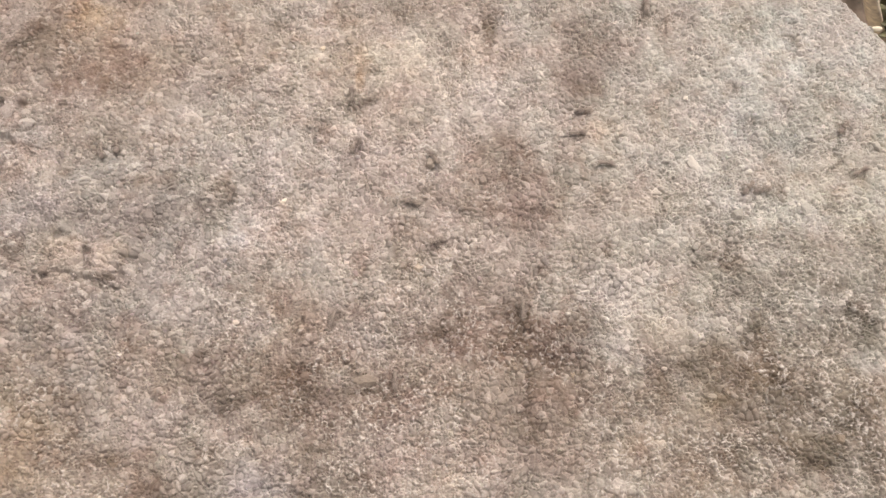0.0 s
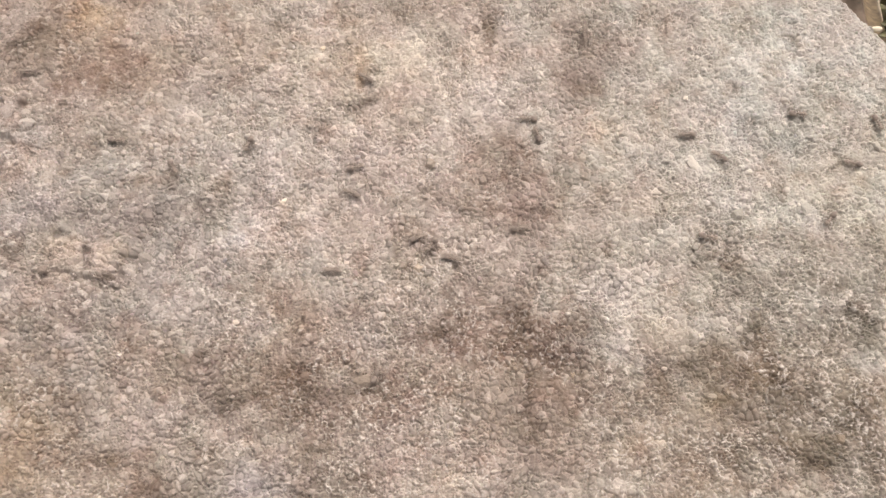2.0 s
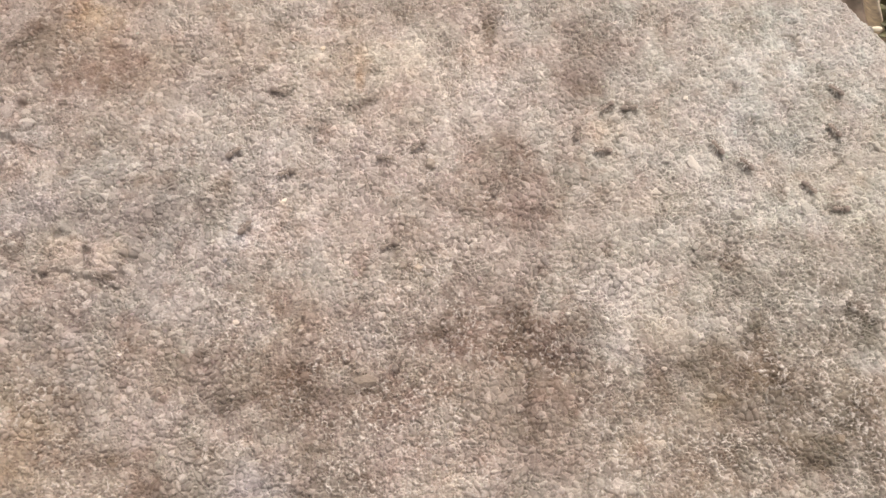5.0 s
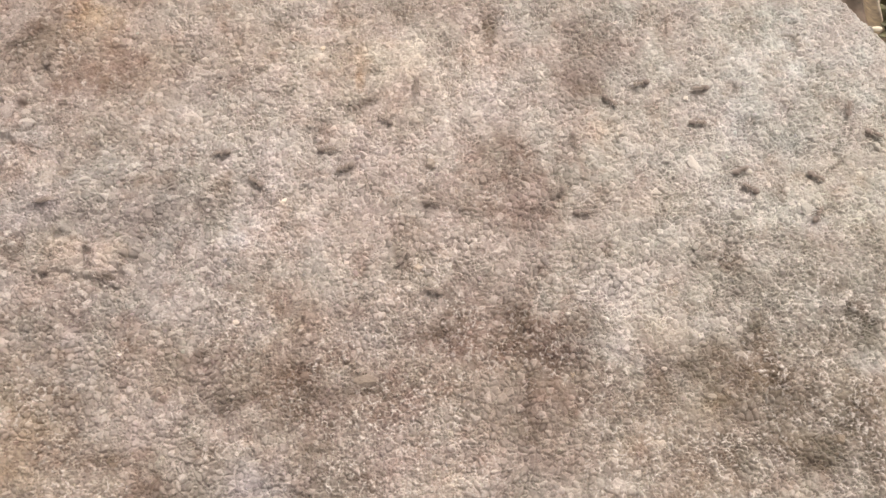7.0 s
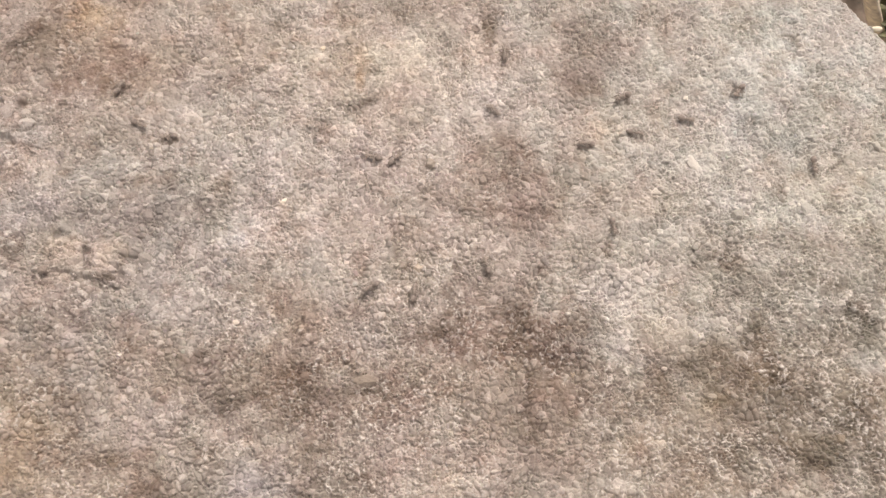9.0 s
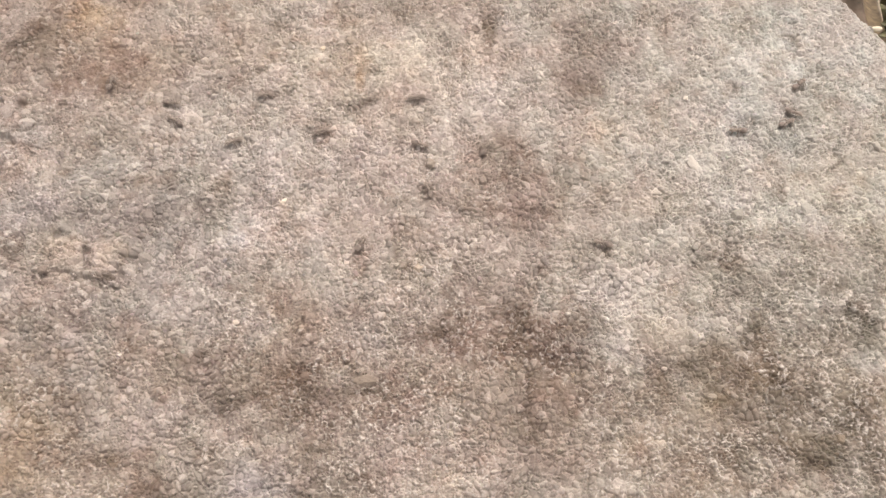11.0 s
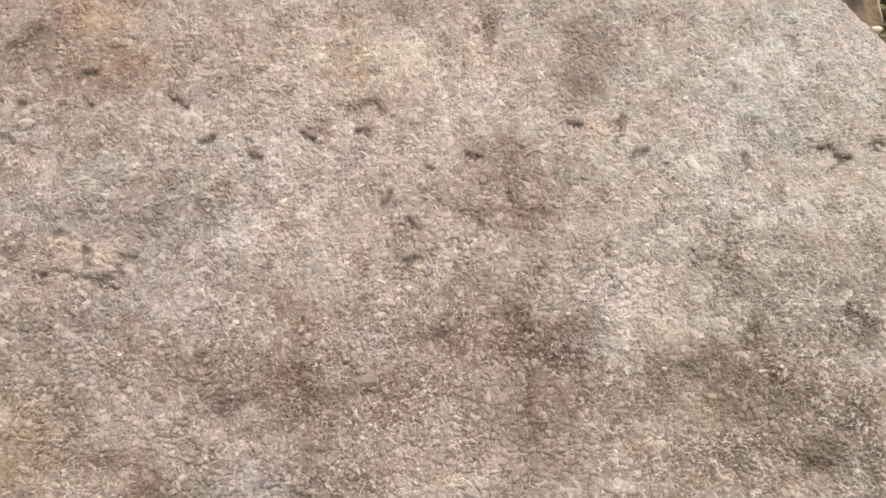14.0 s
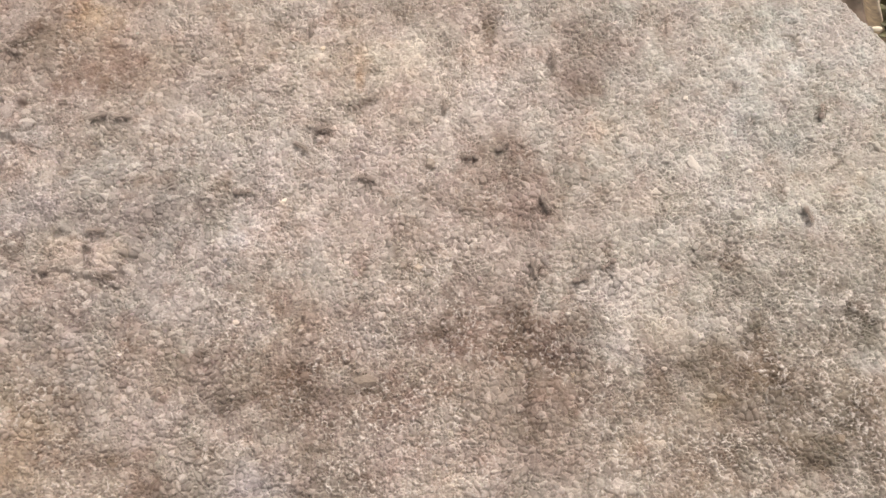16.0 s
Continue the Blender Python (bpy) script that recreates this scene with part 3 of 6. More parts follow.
def grainy(name, source, spread, rough=0.85, bump=0.00016):
    """Mineral surface: the colour comes from the mesh's own tint or a plain one; each grain differs a little."""
    m, nodes, links, out = nodes_of(name)
    if source == "attribute":
        tint = nodes.new("ShaderNodeAttribute")
        tint.attribute_name = "tint"
        colour = tint.outputs["Color"]
        own = nodes.new("ShaderNodeAttribute")
        own.attribute_name = "grain"
        pick = own.outputs["Fac"]
    else:
        tint = nodes.new("ShaderNodeObjectInfo")
        colour, pick = tint.outputs["Color"], tint.outputs["Random"]
    fine, coarse = noise_node(nodes, links, 0.00035, still=True), noise_node(nodes, links, 0.0016, still=True)
    f = math_node(nodes, links, "MULTIPLY_ADD", pick, spread)
    f.node.inputs[2].default_value = 1.0 - spread / 2
    g = math_node(nodes, links, "MULTIPLY_ADD", fine, 0.5)
    g.node.inputs[2].default_value = 0.75
    h = math_node(nodes, links, "MULTIPLY_ADD", coarse, 0.3)
    h.node.inputs[2].default_value = 0.85
    f = math_node(nodes, links, "MULTIPLY", math_node(nodes, links, "MULTIPLY", f, g), h)
    # pale quartz grains, and grain-edge highlights painted as pale colour
    pale = math_node(nodes, links, "MULTIPLY", math_node(nodes, links, "GREATER_THAN", pick, 0.86), 0.16)
    if source == "attribute":
        pale = math_node(nodes, links, "ADD", pale, math_node(nodes, links, "MULTIPLY", tint.outputs["Alpha"], 0.92))
    mix = nodes.new("ShaderNodeMix")
    mix.data_type = "RGBA"
    links.new(pale, mix.inputs[0])
    links.new(scaled(nodes, links, colour, f), mix.inputs[6])
    links.new(scaled(nodes, links, lightened(nodes, links, colour), g), mix.inputs[7])
    links.new(mix.outputs[2], out.inputs["Base Color"])
    r = math_node(nodes, links, "MULTIPLY_ADD", fine, 0.3)
    r.node.inputs[2].default_value = rough - 0.15
    links.new(r, out.inputs["Roughness"])
    b = nodes.new("ShaderNodeBump")
    b.inputs["Strength"].default_value, b.inputs["Distance"].default_value = 0.6, bump
    links.new(fine, b.inputs["Height"])
    links.new(b.outputs[0], out.inputs["Normal"])
    return m


def plain(name, colour, rough, size=0.001, spread=0.35, gloss=0.5):
    m, nodes, links, out = nodes_of(name)
    n = noise_node(nodes, links, size)
    ramp = nodes.new("ShaderNodeValToRGB")
    ramp.color_ramp.elements[0].position, ramp.color_ramp.elements[1].position = 0.3, 0.7
    ramp.color_ramp.elements[0].color = (*[c * (1 - spread) for c in colour], 1)
    ramp.color_ramp.elements[1].color = (*[min(c * (1 + spread), 1) for c in colour], 1)
    links.new(n, ramp.inputs[0])
    links.new(ramp.outputs[0], out.inputs["Base Color"])
    out.inputs["Roughness"].default_value = rough
    out.inputs["Specular IOR Level"].default_value = gloss
    return m


SANDSTONE = grainy("sandstone", "attribute", 0.46)
GRAIN = grainy("loose_grain", "object", 0.5)
SOIL = plain("leaf_litter_soil", (0.24, 0.19, 0.145), 0.95, 0.006, 0.6)
STRAW = plain("dry_straw", (0.80, 0.69, 0.53), 0.7, 0.002, 0.3)
PALE = plain("bleached_husk", (0.75, 0.68, 0.52), 0.5, 0.001, 0.12)
GREEN = plain("grass_blade", (0.15, 0.145, 0.070), 0.6, 0.003, 0.4)
CHITIN = plain("ant_chitin", (0.315, 0.265, 0.222), 0.8, 0.0004, 0.3, 0.1)
GASTER = plain("ant_gaster", (0.275, 0.23, 0.195), 0.75, 0.0004, 0.3, 0.12)
LEG = plain("ant_leg", (0.30, 0.253, 0.214), 0.8, 0.0003, 0.3, 0.1)


# ---- meshes ----
def part(name, bm, material, parent, label=""):
    me = bpy.data.meshes.new(name)
    bm.to_mesh(me)
    bm.free()
    me.polygons.foreach_set("use_smooth", np.ones(len(me.polygons), bool))
    me.materials.append(material)
    ob = new(name, me)
    ob.parent = parent
    return tagged(ob, label)


def from_arrays(name, points, faces, material, tint=None, grain=None, smooth=True):
    """A mesh from arrays, with its tint, the strength of its painted highlights and its grain number."""
    me = bpy.data.meshes.new(name)
    n = faces.shape[1]
    me.vertices.add(len(points))
    me.vertices.foreach_set("co", points.astype(np.float32).ravel())
    me.loops.add(faces.size)
    me.loops.foreach_set("vertex_index", faces.astype(np.int32).ravel())
    me.polygons.add(len(faces))
    me.polygons.foreach_set("loop_start", np.arange(0, faces.size, n, dtype=np.int32))
    me.polygons.foreach_set("use_smooth", np.full(len(faces), smooth))
    me.update(calc_edges=True)
    if tint is not None:
        a = me.attributes.new("tint", "FLOAT_COLOR", "POINT")
        a.data.foreach_set("color", np.concatenate([tint, glint_ridges(points[:, 0], points[:, 1])[:, None]], 1).astype(np.float32).ravel())
        a = me.attributes.new("grain", "FLOAT", "POINT")
        a.data.foreach_set("value", grain.astype(np.float32).ravel())
    me.materials.append(material)
    return me


# ---- the boulder ----
def axis(lo, hi, step, out_lo, out_hi):
    """Fine steps between lo and hi, widening ones outside."""
    mid = np.arange(lo, hi, step)
    def grow(span):
        d, s, rows = 0.0, step, []
        while d < span:
            s *= 1.12
            d += s
            rows.append(d)
        return np.array(rows)
    return np.concatenate([lo - grow(lo - out_lo)[::-1], mid, mid[-1] + grow(out_hi - mid[-1])])


def build_boulder():
    xs, ys = axis(-0.091, 0.090, 0.000122, -0.36, 0.36), axis(-0.045, 0.058, 0.000122, -0.36, 0.36)
    X, Y = np.meshgrid(xs.astype(np.float32), ys.astype(np.float32))
    Z, G = relief(X, Y)
    i = np.arange(X.size).reshape(X.shape)
    faces = np.stack([i[:-1, :-1], i[:-1, 1:], i[1:, 1:], i[1:, :-1]], -1).reshape(-1, 4)
    points = np.stack([X, Y, Z], -1).reshape(-1, 3)
    me = from_arrays("boulder", points, faces, SANDSTONE, stone_colour(X.ravel(), Y.ravel()), G.ravel())
    return tagged(new("boulder", me), "weathered pinkish grey sandstone boulder with a coarse grainy top", "rock", kind="structure")


boulder = build_boulder()


def soil():
    rows = np.concatenate([-np.geomspace(400, 0.3, 26), np.arange(-0.28, 0.29, 0.02), np.geomspace(0.3, 400, 26)])
    X, Y = np.meshgrid(rows, rows)
    Z = -0.060 + 0.004 * fbm(X, Y, 0.05, 201, 3)
    i = np.arange(X.size).reshape(X.shape)
    faces = np.stack([i[:-1, :-1], i[:-1, 1:], i[1:, 1:], i[1:, :-1]], -1).reshape(-1, 4)
    me = from_arrays("ground", np.stack([X, Y, Z], -1).reshape(-1, 3), faces, SOIL)
    return tagged(new("ground", me), "dark brown soil with leaf litter round the boulder", "ground", kind="structure")


ground = soil()


# ---- grains and pebbles bedded in the stone ----
ICO = bmesh.new()
bmesh.ops.create_icosphere(ICO, subdivisions=1, radius=1.0)
ICO_POINTS = np.array([v.co[:] for v in ICO.verts])
ICO_FACES = np.array([[v.index for v in f.verts] for f in ICO.faces])
ICO.free()


def grain_field(count):
    """All the small loose grains, too many to count, in one mesh."""
    rng = np.random.default_rng(7)
    x, y = rng.uniform(-0.090, 0.088, count), rng.uniform(-0.045, 0.060, count)
    keep = (x - 0.0769) * 0.766 + (y - 0.0523) * 0.643 < -0.001
    keep &= rng.random(count) < np.clip(0.62 + 0.9 * fbm(x, y, 0.012, 91, 3), 0.1, 1)
    x, y = x[keep], y[keep]
    n = len(x)
    z, _ = relief(x, y)
    size = 0.00016 + 0.00030 * rng.random(n) ** 2.2
    shape = ICO_POINTS[None] * (1 + 0.30 * rng.uniform(-1, 1, (n, len(ICO_POINTS), 1)))
    shape = shape * (size[:, None] * np.stack([rng.uniform(0.8, 1.35, n), rng.uniform(0.75, 1.1, n), rng.uniform(0.45, 0.75, n)], 1).T[..., None]).transpose(1, 2, 0)
    turn = rng.uniform(0, 2 * np.pi, n)
    c, s = np.cos(turn)[:, None], np.sin(turn)[:, None]
    points = np.stack([shape[..., 0] * c - shape[..., 1] * s, shape[..., 0] * s + shape[..., 1] * c, shape[..., 2]], -1)
    points += np.stack([x, y, z - 0.28 * size], -1)[:, None]
    faces = ICO_FACES[None] + (np.arange(n) * len(ICO_POINTS))[:, None, None]
    tint = stone_colour(x, y) * rng.uniform(0.86, 1.18, (n, 1)) * (1 + 0.025 * rng.standard_normal((n, 3)))
    k = len(ICO_POINTS)
    me = from_arrays("loose_grains", points.reshape(-1, 3), faces.reshape(-1, 3), SANDSTONE,
                     np.repeat(np.clip(tint, 0.02, 0.8), k, 0), np.repeat(rng.random(n), k), smooth=False)
    ob = tagged(new("loose_grains", me), "fine sand grains bedded in the boulder's top", "sand", kind="stuff")
    return ob


def pebble_mesh(name, seed, squash, fine):
    """A broken bit of stone with a crystalline skin, 2 units across."""
    bm = bmesh.new()
    bmesh.ops.create_icosphere(bm, subdivisions=4 if fine else 2, radius=1.0)
    noise.seed_set(seed)
    for v in bm.verts:
        v.co *= 1.0 + 0.30 * noise.noise(v.co * 1.3 + Vector((seed, 0, 0)))
    cutter = random.Random(seed)
    for k in range(9):  # broken faces
        n = Vector((cutter.gauss(0, 1), cutter.gauss(0, 1), cutter.gauss(0, 1))).normalized()
        d = cutter.uniform(0.58, 0.85)
        for v in bm.verts:
            v.co -= n * max(v.co.dot(n) - d, 0)
    if fine:
        for v in bm.verts:
            v.co *= 1.0 + 0.10 * noise.noise(v.co * 3.5 + Vector((0, seed, 0))) + 0.07 * noise.cell(v.co * 5.0) + 0.05 * noise.noise(v.co * 9.0)
    for v in bm.verts:
        v.co.z *= squash
    me = bpy.data.meshes.new(name)
    bm.to_mesh(me)
    bm.free()
    me.polygons.foreach_set("use_smooth", np.full(len(me.polygons), fine))
    me.materials.append(GRAIN)
    return me


PEBBLE_MESHES = [pebble_mesh("pebble", 11 + k, 0.32 + 0.04 * k, True) for k in range(5)]
GRAIN_MESHES = [pebble_mesh("grain", 31 + k, 0.50 + 0.06 * k, False) for k in range(5)]


PEBBLES = []


def pebble(x, y, long, wide, turn, tint=(1.1, 1.1, 1.1), proud=0.15, name="pebble", kind=0):
    """A bit of stone in the boulder's top: place and size in millimetres."""
    PEBBLES.append((x / 1000, y / 1000, long / 2000, wide / 2000, radians(turn), tint, proud, name, kind))


def set_pebbles():
    xs, ys = np.array([p[0] for p in PEBBLES]), np.array([p[1] for p in PEBBLES])
    zs, colours = relief(xs, ys)[0], stone_colour(xs, ys)
    for (x, y, long, wide, turn, tint, proud, name, kind), z, local in zip(PEBBLES, zs, colours):
        ob = new(name, (PEBBLE_MESHES if name == "pebble" else GRAIN_MESHES)[kind])
        ob.parent = boulder
        ob.location = (x, y, z + proud * wide)
        ob.rotation_euler = (0, 0, turn)
        ob.scale = (long, wide, min(long, wide))
        ob.color = (*np.clip(local * np.array(tint), 0.02, 0.8), 1)


loose_grains = grain_field(13000)

pebble(-83.8, 38.9, 1.5, 2.0, 0, (1.22, 1.21, 1.19), 0.1, kind=0)
pebble(-82.0, 36.5, 2.4, 3.6, 10, (1.16, 1.12, 1.07), -0.25, kind=3)
pebble(-81.6, 27.3, 3.6, 5.2, 0, (1.08, 1.10, 1.10), -0.2, kind=0)
pebble(-78.5, 27.2, 2.8, 2.2, 0, (1.08, 1.1, 1.1), -0.22, kind=0)
pebble(-77.8, 25.2, 3.4, 2.1, 10, (1.08, 1.1, 1.1), -0.2, kind=1)
pebble(-56.6, 16.2, 1.6, 1.3, -50, (1.45, 1.45, 1.42), 0.35)
pebble(-52.5, -1.5, 2.6, 2.0, -15, (1.2, 1.2, 1.18), 0.3, kind=1)
pebble(-70.0, -3.9, 2.1, 1.7, 20, (1.2, 1.2, 1.18), 0.35, kind=2)
pebble(45.9, 16.4, 4.3, 2.3, 112, (1.03, 1.0, 0.98), -0.1, kind=1)
pebble(-2.3, 16.6, 2.3, 1.9, 80, (1.15, 1.12, 1.05), 0.25, kind=2)
pebble(-13.1, -23.2, 4.0, 2.2, 10, (1.06, 1.03, 0.98), 0.0, kind=3)
pebble(-23.1, -22.5, 2.2, 1.8, 30, (1.10, 1.09, 1.08), -0.1, kind=1)
pebble(-4.4, -3.3, 1.9, 1.7, 0, (1.18, 1.16, 1.1), 0.3)
pebble(-35.7, -13.1, 1.4, 1.1, 0, (1.35, 1.33, 1.25), 0.35, kind=1)
pebble(64.6, -33.0, 2.0, 1.8, 0, (1.55, 1.5, 1.42), 0.25, kind=2)
pebble(45.6, 30.1, 1.3, 1.0, 30, (1.6, 1.6, 1.55), 0.4)
pebble(12.1, -21.3, 0.9, 0.8, 0, (1.7, 1.7, 1.65), 0.5, kind=2)
pebble(-53.2, 6.8, 2.2, 2.8, 0, (1.05, 1.03, 1.02), -0.1, kind=3)
pebble(-17.9, 43.2, 2.0, 1.6, 0, (1.06, 1.04, 1.0), -0.15, kind=1)
pebble(-23.3, 41.3, 1.5, 1.2, 0, (1.35, 1.32, 1.2), 0.3)
pebble(65.3, 7.7, 2.4, 3.2, 10, (1.12, 1.12, 1.1), 0.1, kind=1)
pebble(52.7, 6.6, 2.8, 2.2, 20, (1.08, 1.08, 1.06), 0.1, kind=2)
pebble(21.8, -22.2, 1.3, 1.0, -60, (1.4, 1.36, 1.25), 0.3, kind=3)
pebble(35.5, -33.7, 1.7, 1.3, 0, (1.25, 1.25, 1.25), 0.25, kind=4)
pebble(-28.9, 9.6, 1.6, 0.8, 30, (1.5, 1.46, 1.4), 0.35)

# the larger single grains of the part that lies nearest
picks = random.Random(5)
for k in range(270):
    size = picks.uniform(0.9, 1.4)
    pebble(picks.uniform(-66, 66), picks.uniform(-38, 30), size, size * picks.uniform(0.65, 0.95), picks.uniform(0, 180),
           [picks.uniform(0.95, 1.18)] * 3, picks.uniform(-0.20, 0.10), "grain", picks.randrange(5))
set_pebbles()


# ---- beyond the rim: dry stalk, pale husk, grass ----
def tube(bm, points, radii, sides=8, flat=1.0):
    """A tapering tube along points, closed at both ends."""
    rings = []
    points = [Vector(p) for p in points]
    for i, (p, r) in enumerate(zip(points, radii)):
        along = (points[min(i + 1, len(points) - 1)] - points[max(i - 1, 0)]).normalized()
        side = along.cross(Vector((0, 0, 1)) if abs(along.z) < 0.9 else Vector((0, 1, 0))).normalized()
        up = side.cross(along)
        ring = [bm.verts.new(p + r * (side * math.cos(a) + up * math.sin(a) * flat)) for a in [2 * math.pi * k / sides for k in range(sides)]]
        if rings:
            for k in range(sides):
                bm.faces.new((rings[-1][k], rings[-1][(k + 1) % sides], ring[(k + 1) % sides], ring[k]))
        rings.append(ring)
    bm.faces.new(rings[0][::-1])
    bm.faces.new(rings[-1])
    return bm


def stalk(base, tip, thick, material, name, label, category, flat=0.35, bend=0.12):
    """A grass blade from its root to its tip, bending over more and more."""
    bm = bmesh.new()
    base, tip = Vector(base), Vector(tip)
    pts = []
    for k in range(9):
        s = k / 8
        p = base.lerp(tip, s)
        pts.append(p + Vector((0, 0, bend * (tip.z - base.z) * math.sin(math.pi * s))) - base)
    tube(bm, pts, [thick * (1 - 0.7 * (k / 8) ** 3) for k in range(9)], 8, flat)
    root = new(name)
    root.location = base
    part("blade", bm, material, root)
    return tagged(root, label, category)


stalk((0.1213, 0.0829, -0.0620), (0.0882, 0.0666, -0.0060), 0.0032, STRAW, "dry_stalk", "tan dry grass stalk leaning towards the boulder's rim", "dry grass", 0.5, 0.0)
husk = new("seed_husk")
husk.location = (0.0872, 0.0486, -0.0045)
husk_bm = bmesh.new()
bmesh.ops.create_uvsphere(husk_bm, u_segments=14, v_segments=9, radius=1.0)
for v in husk_bm.verts:
    v.co = Vector((v.co.x * 0.0013 * (1 - 0.25 * v.co.x), v.co.y * 0.0006, v.co.z * 0.0006))
part("shell", husk_bm, PALE, husk)
tagged(husk, "small cream-coloured seed husk caught on the boulder's rim", "husk")
for tip_x, tip_y, tip_z in ((0.1028, 0.0722, -0.0300), (0.1045, 0.0680, -0.0310), (0.1055, 0.0700, -0.0300), (0.1040, 0.0655, -0.0320)):
    stalk((tip_x + 0.020, tip_y + 0.016, -0.0620), (tip_x, tip_y, tip_z), 0.0017, GREEN, "grass_blade", "broad green grass blade bending towards the boulder", "grass")
grower = random.Random(9)
for k in range(16):
    gx, gy = grower.uniform(0.112, 0.150), grower.uniform(0.078, 0.118)
    stalk((gx, gy, -0.0620), (gx + grower.uniform(-0.016, 0.010), gy + grower.uniform(-0.014, 0.012), grower.uniform(-0.050, -0.034)), grower.uniform(0.0008, 0.0016),
          GREEN if grower.random() < 0.7 else STRAW, "grass_blade", "short grass blade growing from the soil by the boulder", "grass")


# ---- ants ----
def ball(bm, centre, half, taper=0.0, segments=14, rings=10):
    """An egg shape added to bm; taper narrows its front."""
    made = bmesh.ops.create_uvsphere(bm, u_segments=segments, v_segments=rings, radius=1.0)["verts"]
    for v in made:
        x, y, z = v.co.z, v.co.x, v.co.y
        k = 1.0 - taper * x
        v.co = Vector((centre[0] + x * half[0], centre[1] + y * half[1] * k, centre[2] + z * half[2] * k))


HIPS = {"front": (0.50, 0.16), "middle": (0.16, 0.17), "hind": (-0.16, 0.16)}


def build_ant():
    """A worker ant about 3.7 mm long, heading along +x, feet at z = 0; its units are 0.88 mm long."""
    mm = 0.00088
    ant = new("ant")
    def made(name, bm, material, parent, label="", origin=(0, 0, 0)):
        for v in bm.verts:
            v.co = (v.co - Vector(origin)) * mm
        ob = part(name, bm, material, parent, label)
        ob.location = Vector(origin) * mm
        return ob
    bm = bmesh.new()
    ball(bm, (0.42, 0, 0.98), (0.46, 0.36, 0.30), taper=-0.10)
    ball(bm, (-0.12, 0, 0.93), (0.46, 0.32, 0.27), taper=-0.12)
    made("thorax", bm, CHITIN, ant)
    bm = bmesh.new()
    ball(bm, (-0.58, 0, 0.84), (0.13, 0.12, 0.20))
    tube(bm, [(-0.40, 0, 0.82), (-0.58, 0, 0.80), (-0.80, 0, 0.82)], [0.08, 0.07, 0.08])
    made("petiole", bm, CHITIN, ant)
    bm = bmesh.new()
    ball(bm, (-1.40, 0, 0.86), (0.80, 0.62, 0.50), taper=-0.10, segments=18, rings=14)
    for v in bm.verts:  # overlapping plates
        s = (v.co.x + 2.16) / 1.48
        k = 1.0 + 0.05 * ((s * 4.0) % 1.0)
        v.co.y *= k
        v.co.z = 0.86 + (v.co.z - 0.86) * k
    made("gaster", bm, GASTER, ant, "darker rounded hind body")
    bm = bmesh.new()
    ball(bm, (1.16, 0, 0.94), (0.44, 0.48, 0.30), taper=0.16)
    head = made("head", bm, CHITIN, ant, origin=(0.84, 0, 0.95))
    for side in (-1, 1):
        bm = bmesh.new()
        ball(bm, (1.22 - 0.84, side * 0.40, 1.06 - 0.95), (0.09, 0.06, 0.09), segments=8, rings=6)
        made("eye", bm, GASTER, head)
        bm = bmesh.new()
        tube(bm, [(0.62, side * 0.20, -0.10), (0.78, side * 0.19, -0.12), (0.92, side * 0.05, -0.13)], [0.09, 0.07, 0.02], 6)
        made("mandible", bm, LEG, head)
        bm = bmesh.new()
        tube(bm, [(0.52, side * 0.16, 0.12), (0.72, side * 0.48, 0.26), (0.88, side * 0.72, 0.24), (1.22, side * 0.72, 0.02), (1.62, side * 0.62, -0.28)],
             [0.045, 0.040, 0.045, 0.050, 0.060], 6)
        made("antenna", bm, LEG, head)
    reach = {"front": (0.75, 0.80), "middle": (-0.05, 1.10), "hind": (-0.90, 0.95)}
    legs = []
    for which, (hx, hy) in HIPS.items():
        for side in (-1, 1):
            dx, dy = reach[which]
            bm = bmesh.new()
            hip = Vector((hx, side * hy, 0.80))
            knee = hip + Vector((dx * 0.42, side * dy * 0.48, 0.42))
            shin = hip + Vector((dx * 0.80, side * dy * 0.86, -0.40))
            foot = hip + Vector((dx * 1.12, side * dy * 1.06, -0.80))
            tube(bm, [hip, hip.lerp(knee, 0.5) + Vector((0, 0, 0.03)), knee, shin, foot.lerp(shin, 0.4), foot], [0.12, 0.12, 0.09, 0.07, 0.06, 0.05], 6)
            legs.append(made("leg", bm, LEG, ant, origin=hip))
    return tagged(ant, "small brown worker ant running over the sandstone", "ant", "ants on the boulder")


def stand(rows):
    """Poses on the grains for rows of seconds, millimetres and degrees."""
    t, x, y, turn = np.array(rows, float).T
    x, y, turn_r = x / 1000, y / 1000, np.radians(turn)
    z = np.full(len(x), -9.0)
    for ahead, aside in ((0.0, 0.0), (0.0009, 0.0007), (0.0009, -0.0007), (-0.0009, 0.0007), (-0.0009, -0.0007), (0.0, 0.0009), (0.0, -0.0009)):
        px = x + ahead * np.cos(turn_r) - aside * np.sin(turn_r)
        py = y + ahead * np.sin(turn_r) + aside * np.cos(turn_r)
        z = np.maximum(z, relief(px, py)[0])
    return [(float(a), pose(float(b), float(c), float(d) - 0.00012, 0, 0, float(e))) for a, b, c, d, e in zip(t, x, y, z, turn)]


